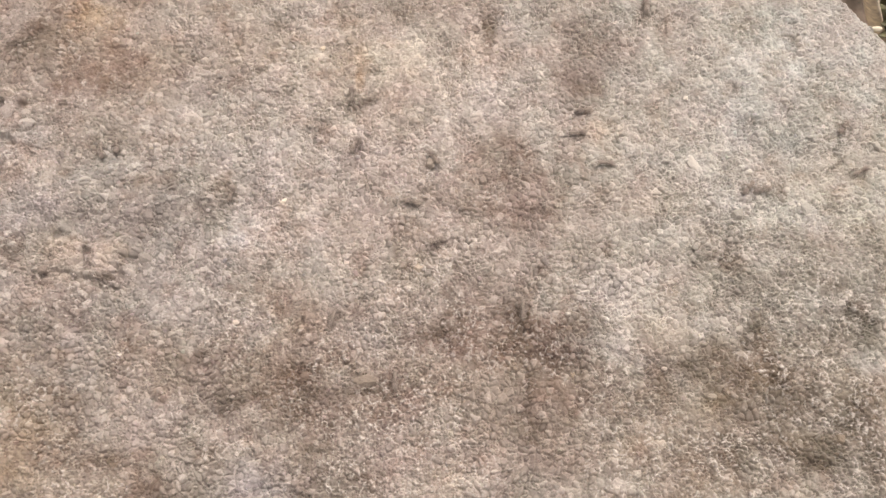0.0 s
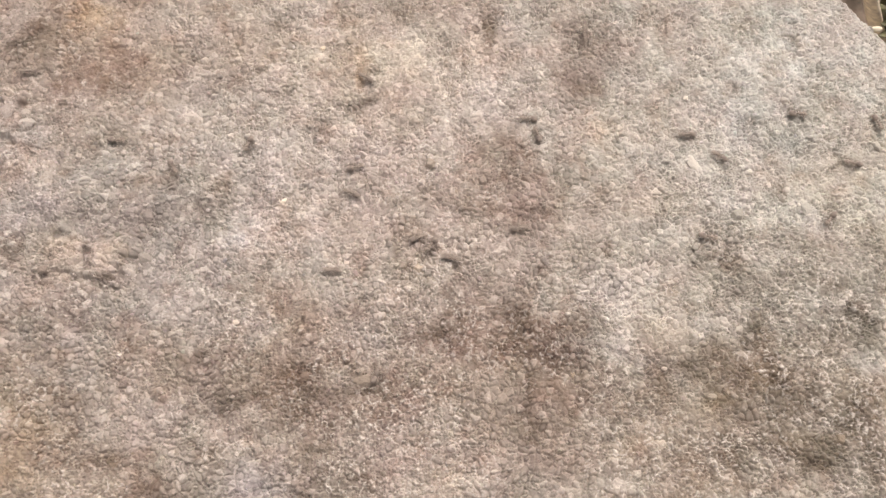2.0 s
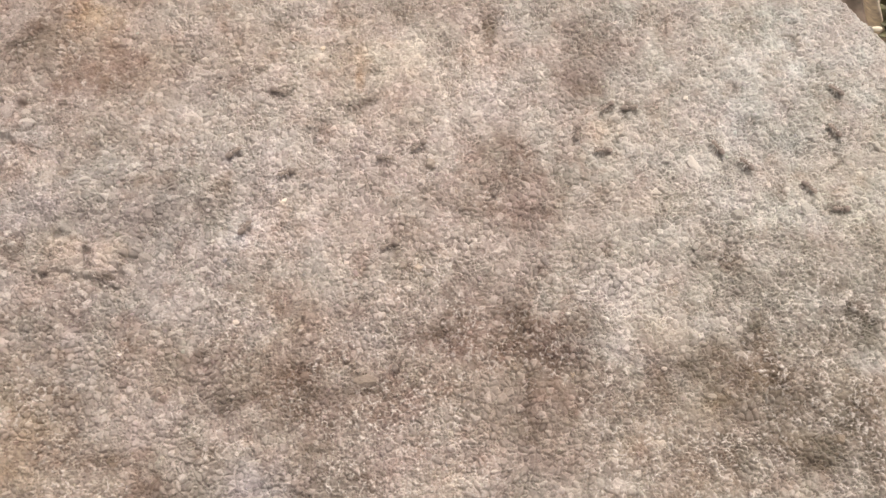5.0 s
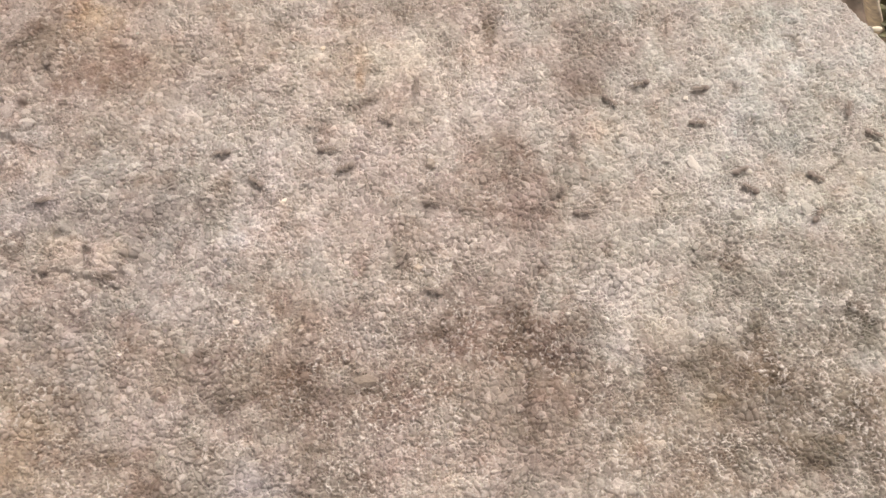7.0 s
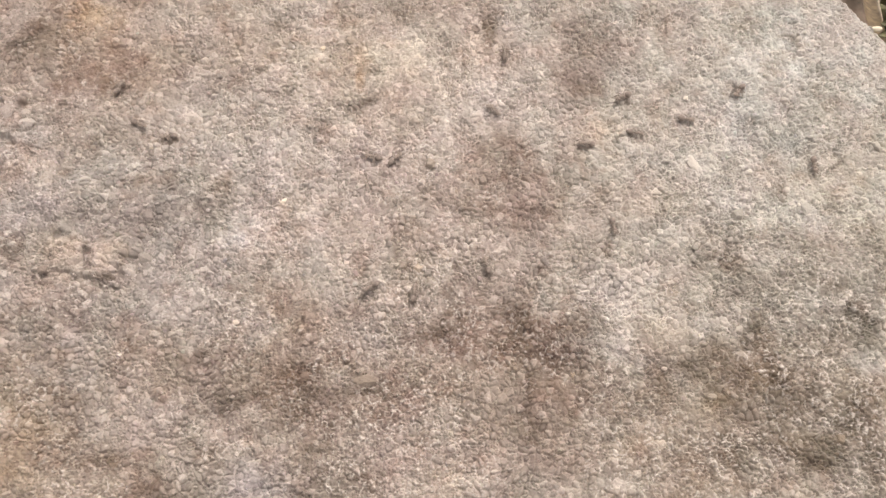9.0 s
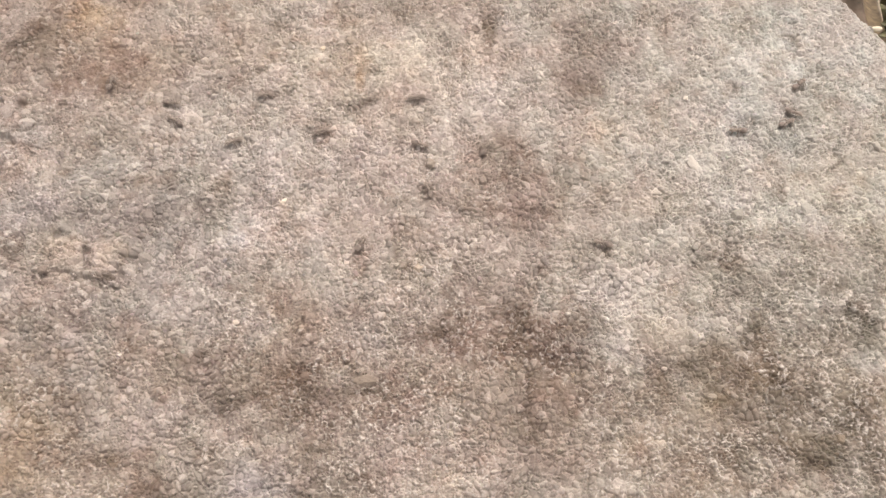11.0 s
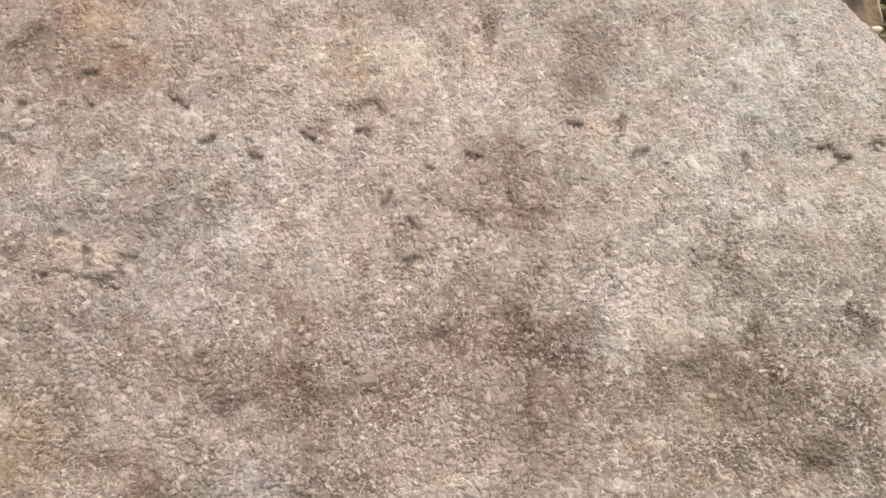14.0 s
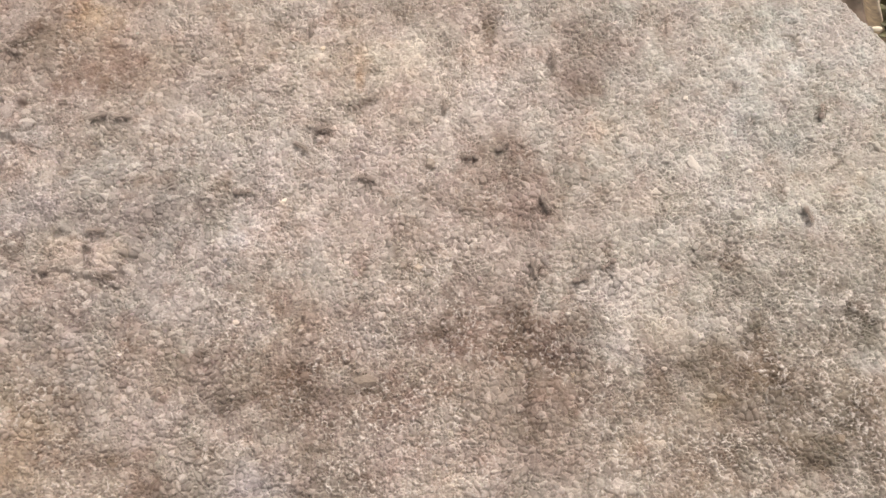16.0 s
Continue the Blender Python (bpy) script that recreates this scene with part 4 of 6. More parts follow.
def run(ant, rows):
    """Key an ant's way, and its legs in two sets of three that swing by turns while it runs."""
    walk(ant, stand(rows))
    times, xs, ys = [r[0] for r in rows], [r[1] for r in rows], [r[2] for r in rows]
    beat = np.arange(0.0, SECONDS + 0.01, 0.1)
    px, py = np.interp(beat, times, xs), np.interp(beat, times, ys)
    speed = np.hypot(np.gradient(px, beat), np.gradient(py, beat))
    swing = 20.0 * np.clip(speed / 14.0, 0, 1)
    legs = [ob for ob in ant.children if ob.name.startswith("leg")]
    for k, leg in enumerate(legs):
        hip = leg.location.copy()
        sign = 1 if (k // 2 + k) % 2 else -1
        mirror = 1 if k % 2 else -1
        walk(leg, [(float(t), pose(*hip, 0, 0, float(sign * mirror * (1 if n % 2 else -1) * swing[n]))) for n, t in enumerate(beat)])


first_ant = build_ant()
ants = [first_ant] + [copy_thing(first_ant, Matrix.Identity(4)) for k in range(39)]


# ---- movement ----
def motions():
    """Every ant's way: seconds, place in millimetres and heading in degrees."""
    run(ants[0], [
        (0.00, -60.1, 20.3, 95), (0.10, -60.4, 21.0, 105), (0.20, -59.4, 24.8, 110), (0.30, -60.6, 26.0, 117), (0.50, -62.4, 29.4, 143),
        (0.80, -66.5, 33.1, 144), (1.00, -66.9, 34.6, 145), (1.20, -67.2, 34.8, 172), (1.50, -69.3, 34.5, 174), (1.70, -70.6, 35.6, 175),
        (2.00, -79.1, 35.9, 179), (2.28, -89.6, 35.9, 176), (16.00, -90.5, 36.6, 141),])
    run(ants[1], [
        (0.00, -62.7, 19.2, 100), (0.10, -63.2, 20.0, 63), (0.20, -64.0, 21.0, 45), (0.53, -60.2, 20.1, -2), (0.87, -56.7, 20.8, 24),
        (1.20, -53.6, 23.1, 75), (1.50, -57.7, 23.9, 0), (1.85, -50.9, 18.8, -53), (2.20, -47.9, 10.9, -61), (2.50, -46.2, 5.8, -86),
        (2.70, -47.4, 6.2, -105), (3.00, -47.9, -0.5, -37), (3.20, -43.2, 0.6, -16), (3.50, -39.6, -2.5, -24), (3.70, -39.8, -2.0, -6),
        (4.00, -40.0, -1.4, 69), (4.20, -40.7, -0.1, 72), (4.62, -37.5, 2.0, 39), (5.04, -35.0, 4.5, 54), (5.46, -33.5, 7.5, 74),
        (5.88, -33.1, 11.0, 89), (6.30, -33.3, 14.8, 123), (6.50, -35.2, 14.8, 124), (6.80, -36.0, 20.1, 163), (7.00, -41.0, 19.0, 189),
        (7.20, -41.8, 16.4, 185), (7.50, -45.6, 18.7, 141), (7.70, -46.7, 23.6, 147), (8.00, -53.2, 26.5, 170), (8.20, -56.8, 26.5, 174),
        (8.50, -61.9, 27.5, 189), (8.70, -62.6, 26.0, 264), (9.00, -56.3, 24.6, 339), (9.42, -55.6, 26.4, 414), (9.83, -54.8, 28.0, 413),
        (10.25, -53.7, 29.0, 389), (10.67, -52.2, 29.4, 366), (11.08, -50.5, 29.3, 352), (11.50, -48.6, 28.9, 326), (11.80, -46.5, 25.3, 328),
        (12.20, -45.8, 26.8, 403), (12.60, -44.7, 27.5, 428), (13.00, -45.0, 28.8, 495), (13.20, -46.3, 27.7, 554), (13.50, -47.0, 28.0, 510),
        (13.70, -47.9, 29.2, 507), (14.00, -49.0, 30.1, 484), (14.20, -48.9, 29.7, 409), (14.50, -47.2, 29.0, 334), (14.70, -47.5, 24.8, 259),
        (15.00, -52.5, 26.0, 184), (15.20, -54.4, 26.2, 177), (15.50, -54.8, 26.0, 184), (15.70, -54.7, 26.0, 180), (16.00, -60.1, 26.0, 180),])
    run(ants[2], [
        (0.00, -38.4, 10.7, -105), (0.10, -37.7, 9.3, -148), (0.20, -37.6, 8.9, -183), (0.30, -38.9, 9.3, -188), (0.50, -42.4, 11.1, -198),
        (0.80, -44.0, 12.0, -209), (1.00, -43.8, 11.6, -284), (1.20, -42.2, 11.6, -347), (1.50, -36.5, 14.4, -336), (1.70, -33.8, 18.2, -411),
        (2.13, -37.5, 20.8, -486), (2.57, -41.6, 21.4, -536), (3.00, -45.9, 20.1, -461), (3.20, -41.4, 18.2, -386), (3.70, -28.1, 17.1, -352),
        (4.13, -28.2, 16.0, -427), (4.57, -28.4, 15.2, -475), (5.00, -28.8, 14.8, -520), (5.43, -29.3, 14.9, -564), (5.87, -30.0, 15.4, -579),
        (6.30, -30.8, 16.1, -504), (6.50, -30.7, 16.4, -429), (6.80, -29.6, 12.0, -501), (7.00, -34.3, 13.3, -576), (7.20, -31.4, 16.4, -651),
        (7.50, -31.1, 15.2, -576), (7.70, -32.3, 15.4, -553), (8.00, -37.5, 17.8, -555), (8.20, -39.0, 18.1, -556), (8.50, -39.7, 18.7, -568),
        (8.70, -43.8, 24.1, -552), (9.00, -51.0, 22.1, -534), (9.38, -50.1, 22.9, -609), (9.77, -49.4, 23.6, -661), (10.15, -49.2, 24.3, -627),
        (10.53, -49.5, 25.0, -594), (10.92, -50.2, 25.7, -578), (11.30, -51.2, 26.4, -503), (11.50, -52.3, 27.5, -431), (11.80, -50.5, 23.2, -396),
        (12.00, -47.7, 20.6, -380), (12.20, -42.2, 18.7, -369), (12.50, -37.9, 19.0, -360), (12.70, -32.8, 18.9, -368), (13.00, -34.4, 17.9, -443),
        (13.40, -35.1, 18.5, -518), (13.80, -35.1, 19.0, -593), (14.20, -34.3, 19.4, -535), (14.50, -41.4, 17.9, -515), (14.85, -39.8, 14.5, -440),
        (15.20, -36.5, 12.9, -365), (15.50, -36.6, 19.2, -320), (15.70, -32.0, 22.4, -344), (16.00, -22.0, 23.7, -355),])
    run(ants[3], [
        (0.00, -85.6, 9.1, -12), (6.66, -84.7, 8.9, -1), (6.93, -74.6, 8.9, 0), (7.20, -64.4, 8.9, 75), (7.50, -62.7, 13.4, 83),
        (7.70, -63.4, 13.2, 152), (8.00, -65.3, 13.8, 130), (8.20, -65.2, 14.8, 107), (8.50, -66.6, 22.7, 71), (9.00, -61.0, 32.7, 64),
        (9.38, -61.8, 32.4, 139), (9.77, -62.5, 32.2, 185), (10.15, -62.9, 32.3, 137), (10.53, -63.0, 32.7, 89), (10.92, -62.9, 33.4, 74),
        (11.30, -62.6, 34.2, 149), (11.50, -62.7, 33.9, 224), (11.80, -60.6, 27.2, 299), (12.15, -58.4, 30.1, 374), (12.50, -57.2, 33.2, 441),
        (12.85, -57.4, 36.4, 461), (13.20, -58.5, 39.9, 536), (13.70, -66.2, 37.1, 555), (14.00, -67.4, 36.4, 542), (14.20, -67.9, 36.9, 556),
        (14.50, -67.8, 37.3, 631), (14.83, -64.3, 34.8, 673), (15.17, -62.3, 31.3, 648), (15.50, -61.8, 27.0, 670), (15.70, -61.7, 27.4, 595),
        (16.00, -64.3, 26.0, 558),])
    run(ants[4], [
        (0.00, -1.5, 17.5, -54), (0.10, -0.8, 18.5, -70), (0.20, -0.2, 17.8, -72), (0.30, -0.8, 15.4, -86), (0.50, 0.4, 8.4, -142),
        (0.83, -5.4, 13.1, -217), (1.17, -8.8, 19.2, -251), (1.50, -9.9, 26.6, -260), (1.70, -8.4, 29.9, -232), (2.00, -14.8, 34.6, -212),
        (2.20, -16.2, 36.6, -223), (2.50, -19.0, 42.0, -194), (3.00, -27.0, 39.7, -172), (3.20, -28.9, 37.9, -177), (3.50, -34.6, 38.9, -180),
        (3.70, -39.2, 38.1, -174), (4.00, -42.2, 37.1, -193), (4.20, -45.7, 37.6, -235), (4.63, -37.7, 34.6, -310), (5.07, -29.9, 31.2, -385),
        (5.50, -22.7, 27.0, -394), (5.93, -16.0, 21.9, -401), (6.37, -9.9, 16.0, -406), (6.80, -4.1, 9.7, -365), (7.00, -1.9, 8.8, -362),
        (7.20, 2.1, 8.9, -356), (7.50, 7.4, 10.2, -384), (7.85, 7.0, 2.1, -437), (8.20, 11.0, -5.0, -423), (8.50, 12.2, -5.2, -348),
        (8.90, 8.6, -3.5, -273), (9.30, 5.3, -1.5, -215), (9.70, 2.5, 0.8, -226), (10.10, 0.3, 3.6, -238), (10.50, -1.3, 6.9, -249),
        (10.90, -2.4, 10.6, -255), (11.30, -3.3, 14.5, -225), (11.50, -3.6, 18.0, -236), (11.80, -7.0, 24.4, -240), (12.00, -6.8, 24.6, -272),
        (12.20, -5.5, 25.8, -263), (12.50, -7.3, 29.0, -188), (12.70, -12.4, 27.2, -147), (13.00, -13.5, 21.3, -129), (13.20, -14.7, 19.9, -168),
        (13.50, -19.4, 21.0, -199), (13.70, -19.2, 20.6, -274), (14.00, -14.7, 24.1, -349), (14.20, -9.7, 21.0, -383), (14.50, -4.5, 15.6, -413),
        (14.70, -4.7, 9.8, -414), (15.00, -0.8, 6.4, -343), (15.20, 1.4, 11.8, -326), (15.50, 7.5, 16.8, -316), (15.70, 5.9, 17.6, -241),
        (16.00, 4.8, 17.9, -190),])
    run(ants[5], [
        (0.00, -5.3, 8.9, -11), (0.10, -6.0, 9.0, -8), (0.20, -5.9, 9.2, -16), (0.30, -4.9, 9.3, -16), (0.50, -2.0, 7.3, -18), (0.80, -0.8, 6.9, -93),
        (1.00, -3.2, 1.4, -132), (1.20, -3.8, 1.0, -152), (1.50, -7.9, -0.9, -190), (1.70, -6.9, 1.2, -265), (2.00, -4.3, 2.1, -340),
        (2.20, -1.8, 4.9, -358), (2.50, 0.0, 1.8, -421), (2.70, 1.2, -2.0, -439), (3.00, 0.3, -4.2, -514), (3.20, -0.8, -1.8, -589),
        (3.50, 0.6, 1.2, -664), (3.70, 3.2, 1.8, -692), (4.00, 6.5, 5.8, -698), (4.20, 9.4, 5.8, -705), (4.62, 9.3, 9.1, -633),
        (5.04, 9.7, 12.0, -648), (5.46, 11.0, 14.5, -670), (5.88, 13.3, 16.4, -686), (6.30, 16.2, 18.0, -717), (6.50, 19.0, 15.9, -755),
        (6.80, 24.4, 8.2, -758), (7.00, 25.1, 6.8, -719), (7.20, 27.1, 8.9, -697), (7.50, 35.6, 14.5, -687), (7.70, 37.6, 18.9, -678),
        (8.00, 41.0, 23.6, -635), (8.20, 38.4, 25.3, -601), (8.50, 37.8, 28.9, -676), (8.70, 39.7, 28.9, -732), (9.00, 45.5, 25.5, -732),
        (9.38, 49.1, 23.7, -744), (9.77, 52.7, 22.4, -733), (10.15, 56.2, 22.0, -718), (10.53, 59.7, 22.6, -702), (10.92, 63.2, 24.2, -692),
        (11.30, 66.6, 26.3, -730), (11.50, 67.5, 25.6, -726), (11.80, 68.7, 26.0, -754), (12.00, 72.1, 21.3, -760), (12.20, 74.0, 18.7, -760),
        (12.50, 78.5, 13.3, -735), (12.85, 78.3, 17.3, -660), (13.20, 80.6, 20.6, -585), (13.50, 75.3, 19.4, -530), (13.70, 74.4, 18.9, -527),
        (14.00, 73.5, 18.5, -555), (14.20, 72.8, 18.2, -607), (14.50, 72.5, 23.1, -589), (14.70, 69.1, 25.3, -569), (15.00, 69.5, 24.4, -494),
        (15.20, 69.9, 22.7, -482), (15.50, 66.1, 16.8, -488), (15.70, 63.7, 13.2, -464), (16.00, 65.3, 6.1, -431),])
    run(ants[6], [
        (0.00, -1.2, 1.4, -171), (0.10, -1.4, 1.2, -172), (0.20, -2.6, 1.0, -173), (0.30, -3.9, 0.8, -179), (0.50, -3.9, 0.9, -199),
        (0.80, -5.3, 2.3, -225), (1.00, -5.4, 2.8, -271), (1.20, -5.2, 3.3, -319), (1.50, -3.9, 4.5, -380), (1.70, -1.8, 1.8, -408),
        (2.00, -2.2, 0.6, -483), (2.20, -4.2, 1.1, -550), (2.45, 0.5, 9.7, -625), (2.70, 0.2, 19.4, -700), (3.00, 3.6, 23.6, -626),
        (3.20, 1.7, 23.6, -555), (3.50, -7.3, 26.6, -542), (4.00, -16.5, 21.3, -467), (4.20, -11.7, 17.3, -404), (4.62, -10.9, 17.6, -344),
        (5.04, -10.4, 17.7, -367), (5.46, -10.2, 17.5, -442), (5.88, -10.5, 17.0, -488), (6.30, -11.1, 16.4, -479), (6.50, -14.1, 18.0, -550),
        (6.80, -17.8, 18.2, -521), (7.00, -18.0, 15.9, -519), (7.20, -22.5, 14.1, -533), (7.50, -23.8, 15.9, -608), (7.70, -19.0, 15.9, -683),
        (8.00, -16.1, 21.7, -649), (8.33, -16.1, 34.1, -630), (8.65, -16.1, 46.6, -630), (8.98, -16.1, 59.0, -629), (16.00, -16.3, 60.2, -622),])
    run(ants[7], [
        (0.00, 24.6, 22.7, -175), (0.10, 22.9, 22.7, -174), (0.20, 20.1, 22.9, -174), (0.30, 19.4, 21.8, -182), (0.50, 19.0, 21.7, -255),
        (0.80, 19.4, 26.3, -280), (1.00, 19.7, 28.4, -282), (1.20, 20.0, 29.5, -280), (1.50, 19.8, 29.0, -205), (1.70, 16.9, 26.3, -152),
        (2.00, 15.7, 25.8, -186), (2.20, 14.1, 26.0, -201), (2.50, 11.2, 28.9, -198), (2.70, 11.4, 28.9, -123), (3.00, 11.0, 23.6, -112),
        (3.20, 10.8, 22.9, -140), (3.50, 6.3, 19.0, -165), (3.70, 4.0, 18.0, -193), (4.00, -0.6, 23.2, -205), (4.20, -2.5, 23.2, -187),
        (4.62, -3.5, 21.4, -125), (5.04, -4.7, 20.0, -144), (5.46, -6.3, 19.4, -172), (5.88, -8.1, 19.5, -191), (6.30, -10.1, 20.1, -243),
        (6.50, -9.7, 20.8, -253), (7.00, -11.0, 25.7, -210), (7.20, -13.2, 24.2, -207), (7.50, -11.9, 25.8, -245), (7.70, -14.6, 29.7, -229),
        (8.00, -13.6, 24.4, -304), (8.20, -10.1, 19.9, -379), (8.50, -10.7, 16.8, -454), (8.70, -12.6, 17.8, -529), (9.00, -13.0, 18.1, -554),
        (9.38, -17.8, 20.4, -563), (9.77, -22.7, 22.2, -555), (10.15, -27.7, 23.0, -543), (10.53, -32.7, 22.8, -532), (10.92, -37.7, 21.6, -524),
        (11.30, -42.8, 19.9, -449), (11.50, -39.8, 19.9, -374), (11.80, -31.0, 23.6, -334), (12.00, -28.2, 26.0, -289), (12.20, -30.8, 29.9, -231),
        (12.50, -33.7, 33.3, -275), (12.70, -32.7, 32.6, -343), (13.00, -25.5, 35.9, -333), (13.20, -25.3, 35.6, -289), (13.45, -24.7, 29.3, -364),
        (13.70, -20.8, 24.4, -289), (14.00, -25.2, 23.2, -214), (14.50, -39.1, 27.8, -179), (14.70, -41.1, 25.3, -138), (15.00, -42.8, 18.2, -76),
        (15.20, -40.0, 12.9, -56), (15.50, -36.7, 7.3, -21), (15.70, -37.4, 10.9, 48), (16.00, -36.2, 11.1, 5),])
    run(ants[8], [
        (0.00, 26.6, 27.5, 2), (0.10, 28.0, 28.1, -3), (0.20, 29.4, 27.7, -7), (0.30, 32.4, 27.7, -11), (0.65, 33.9, 22.4, -56),
        (1.00, 38.3, 18.9, -119), (1.20, 32.8, 18.9, -191), (1.50, 23.8, 24.6, -188), (1.70, 19.9, 21.7, -178), (2.00, 17.4, 22.7, -253),
        (2.20, 18.3, 24.1, -304), (2.50, 21.3, 29.9, -317), (2.70, 23.0, 33.9, -357), (3.00, 26.6, 28.4, -387), (3.20, 30.2, 28.0, -373),
        (3.50, 30.8, 28.1, -380), (3.70, 30.4, 27.8, -455), (4.00, 29.5, 27.2, -485), (4.20, 29.3, 26.4, -428), (4.63, 32.5, 27.5, -353),
        (5.07, 35.5, 28.1, -356), (5.50, 38.4, 27.9, -374), (5.93, 41.0, 26.8, -391), (6.37, 43.5, 24.8, -402), (6.80, 45.8, 22.4, -344),
        (7.00, 47.5, 24.9, -360), (7.20, 50.7, 23.4, -377), (7.50, 56.6, 19.2, -370), (8.00, 71.3, 19.4, -363), (8.20, 75.0, 18.7, -365),
        (8.50, 78.0, 18.2, -349), (8.70, 77.2, 18.9, -274), (8.95, 86.5, 18.9, -349), (16.00, 87.4, 19.3, -336),])
    run(ants[9], [
        (0.00, 89.7, 32.1, -145), (12.21, 88.8, 31.5, -177), (12.50, 77.6, 31.5, -186), (13.00, 69.8, 31.6, -168), (13.25, 79.3, 31.6, -93),
        (13.50, 88.8, 31.6, -18), (16.00, 89.7, 32.2, 35),])
    run(ants[10], [
        (0.00, 29.5, 16.4, 172), (0.10, 27.0, 16.4, 205), (0.20, 26.4, 16.7, 248), (0.30, 26.8, 17.1, 291), (0.50, 30.1, 12.9, 340),
        (0.80, 37.4, 10.7, 363), (1.00, 43.5, 14.8, 359), (1.33, 46.5, 11.1, 298), (1.67, 47.7, 6.8, 273), (2.00, 47.0, 2.1, 348),
        (2.20, 49.4, 7.1, 405), (2.60, 56.2, 11.1, 407), (3.00, 59.6, 18.2, 354), (3.20, 62.6, 13.8, 331), (3.50, 62.8, 13.6, 316),
        (3.70, 63.0, 13.4, 324), (4.00, 63.0, 13.2, 341), (4.20, 63.4, 13.0, 346), (4.62, 65.1, 12.3, 333), (5.04, 66.4, 11.5, 312),
        (5.46, 67.0, 10.2, 281), (5.88, 67.0, 8.7, 261), (6.30, 66.5, 6.9, 186), (6.50, 62.9, 8.4, 167), (6.80, 56.2, 10.9, 160),
        (7.00, 55.4, 11.6, 147), (7.20, 55.1, 14.1, 154), (7.50, 49.3, 15.9, 156), (7.70, 44.2, 22.0, 156), (8.20, 39.9, 21.0, 185),
        (8.50, 29.1, 19.9, 185), (8.70, 27.7, 19.2, 179), (9.00, 26.2, 20.4, 174), (9.38, 16.9, 22.6, 168), (9.77, 7.6, 24.3, 173),
        (10.15, -1.8, 25.0, 179), (10.53, -11.1, 24.7, 185), (10.92, -20.5, 23.5, 189), (11.30, -29.9, 21.7, 233), (11.50, -27.2, 20.3, 308),
        (11.80, -23.4, 12.7, 346), (12.20, -21.7, 20.3, 421), (12.50, -27.8, 24.9, 496), (12.70, -30.2, 26.0, 519), (13.00, -30.6, 26.3, 552),
        (13.40, -35.1, 22.9, 566), (13.80, -40.1, 21.7, 541), (14.20, -45.6, 22.7, 616), (14.50, -41.8, 22.5, 691), (14.70, -38.5, 23.9, 742),
        (15.00, -34.7, 27.7, 777), (15.20, -35.7, 29.9, 805), (15.50, -35.4, 31.4, 730), (15.70, -33.8, 26.8, 683), (16.00, -26.0, 19.9, 690),])
    run(ants[11], [
        (0.00, 10.7, 60.2, -95), (11.76, 10.6, 59.0, -90), (12.07, 10.6, 47.1, -90), (12.39, 10.6, 35.2, -90), (12.70, 10.6, 23.3, -146),
        (13.00, 10.3, 22.5, -71), (13.20, 10.3, 21.0, -23), (13.50, 13.9, 20.6, -60), (13.70, 13.1, 20.1, -135), (14.00, 5.5, 18.9, -199),
        (14.20, 9.3, 19.2, -274), (14.60, 17.1, 8.3, -349), (15.00, 18.1, -5.0, -410), (15.20, 17.4, -4.5, -351), (15.50, 24.3, -0.7, -375),
        (15.70, 24.6, -7.5, -416), (16.00, 24.2, -5.6, -341),])
    run(ants[12], [
        (0.00, 55.3, 11.8, 50), (0.10, 55.9, 13.6, 48), (0.20, 58.4, 16.6, 46), (0.30, 59.6, 20.1, 43), (0.50, 64.5, 26.3, 38),
        (0.80, 69.9, 30.6, 55), (1.00, 68.8, 33.9, 130), (1.20, 66.0, 30.9, 205), (1.70, 65.5, 26.8, 280), (2.00, 66.2, 26.4, 355),
        (2.20, 67.6, 27.2, 395), (2.50, 73.2, 34.4, 470), (2.70, 65.5, 31.9, 542), (3.00, 53.9, 27.2, 590), (3.20, 47.5, 23.2, 570),
        (3.50, 42.9, 19.9, 645), (3.70, 47.0, 17.5, 700), (4.00, 55.0, 14.8, 711), (4.20, 59.6, 14.8, 709), (4.62, 57.3, 15.9, 784),
        (5.04, 55.0, 16.4, 859), (5.46, 52.9, 16.0, 923), (5.88, 51.0, 14.7, 940), (6.30, 49.2, 12.9, 878), (6.50, 48.5, 13.6, 803),
        (6.80, 50.9, 13.2, 734), (7.00, 54.3, 15.3, 745), (7.28, 64.8, 15.3, 720), (7.55, 75.4, 15.3, 720), (7.83, 85.9, 15.3, 722),
        (16.00, 86.7, 15.6, 740),])
    run(ants[13], [
        (0.00, 57.9, 11.3, 13), (0.10, 60.5, 13.6, 18), (0.20, 63.0, 12.7, 22), (0.30, 64.7, 13.8, 21), (0.50, 66.3, 16.8, 24), (0.80, 70.4, 17.5, 9),
        (1.00, 72.8, 18.2, 11), (1.20, 76.0, 19.4, 9), (1.50, 76.6, 19.0, -66), (1.70, 77.6, 16.4, -134), (2.00, 74.7, 16.6, -195),
        (2.20, 74.0, 17.8, -211), (2.50, 73.9, 18.0, -161), (2.70, 70.9, 14.1, -187), (3.00, 66.3, 19.6, -244), (3.20, 65.3, 26.0, -282),
        (3.50, 69.5, 31.1, -357), (3.70, 71.6, 25.1, -415), (4.00, 73.8, 17.8, -448), (4.38, 73.5, 20.2, -523), (4.77, 73.0, 22.3, -598),
        (5.15, 72.0, 24.0, -588), (5.53, 70.4, 25.2, -568), (5.92, 68.3, 26.0, -556), (6.30, 66.0, 26.5, -631), (6.50, 73.9, 26.5, -706),
        (6.80, 81.6, 28.4, -739), (7.00, 79.8, 22.5, -741), (7.19, 87.2, 22.5, -717), (16.00, 88.0, 23.0, -693),])
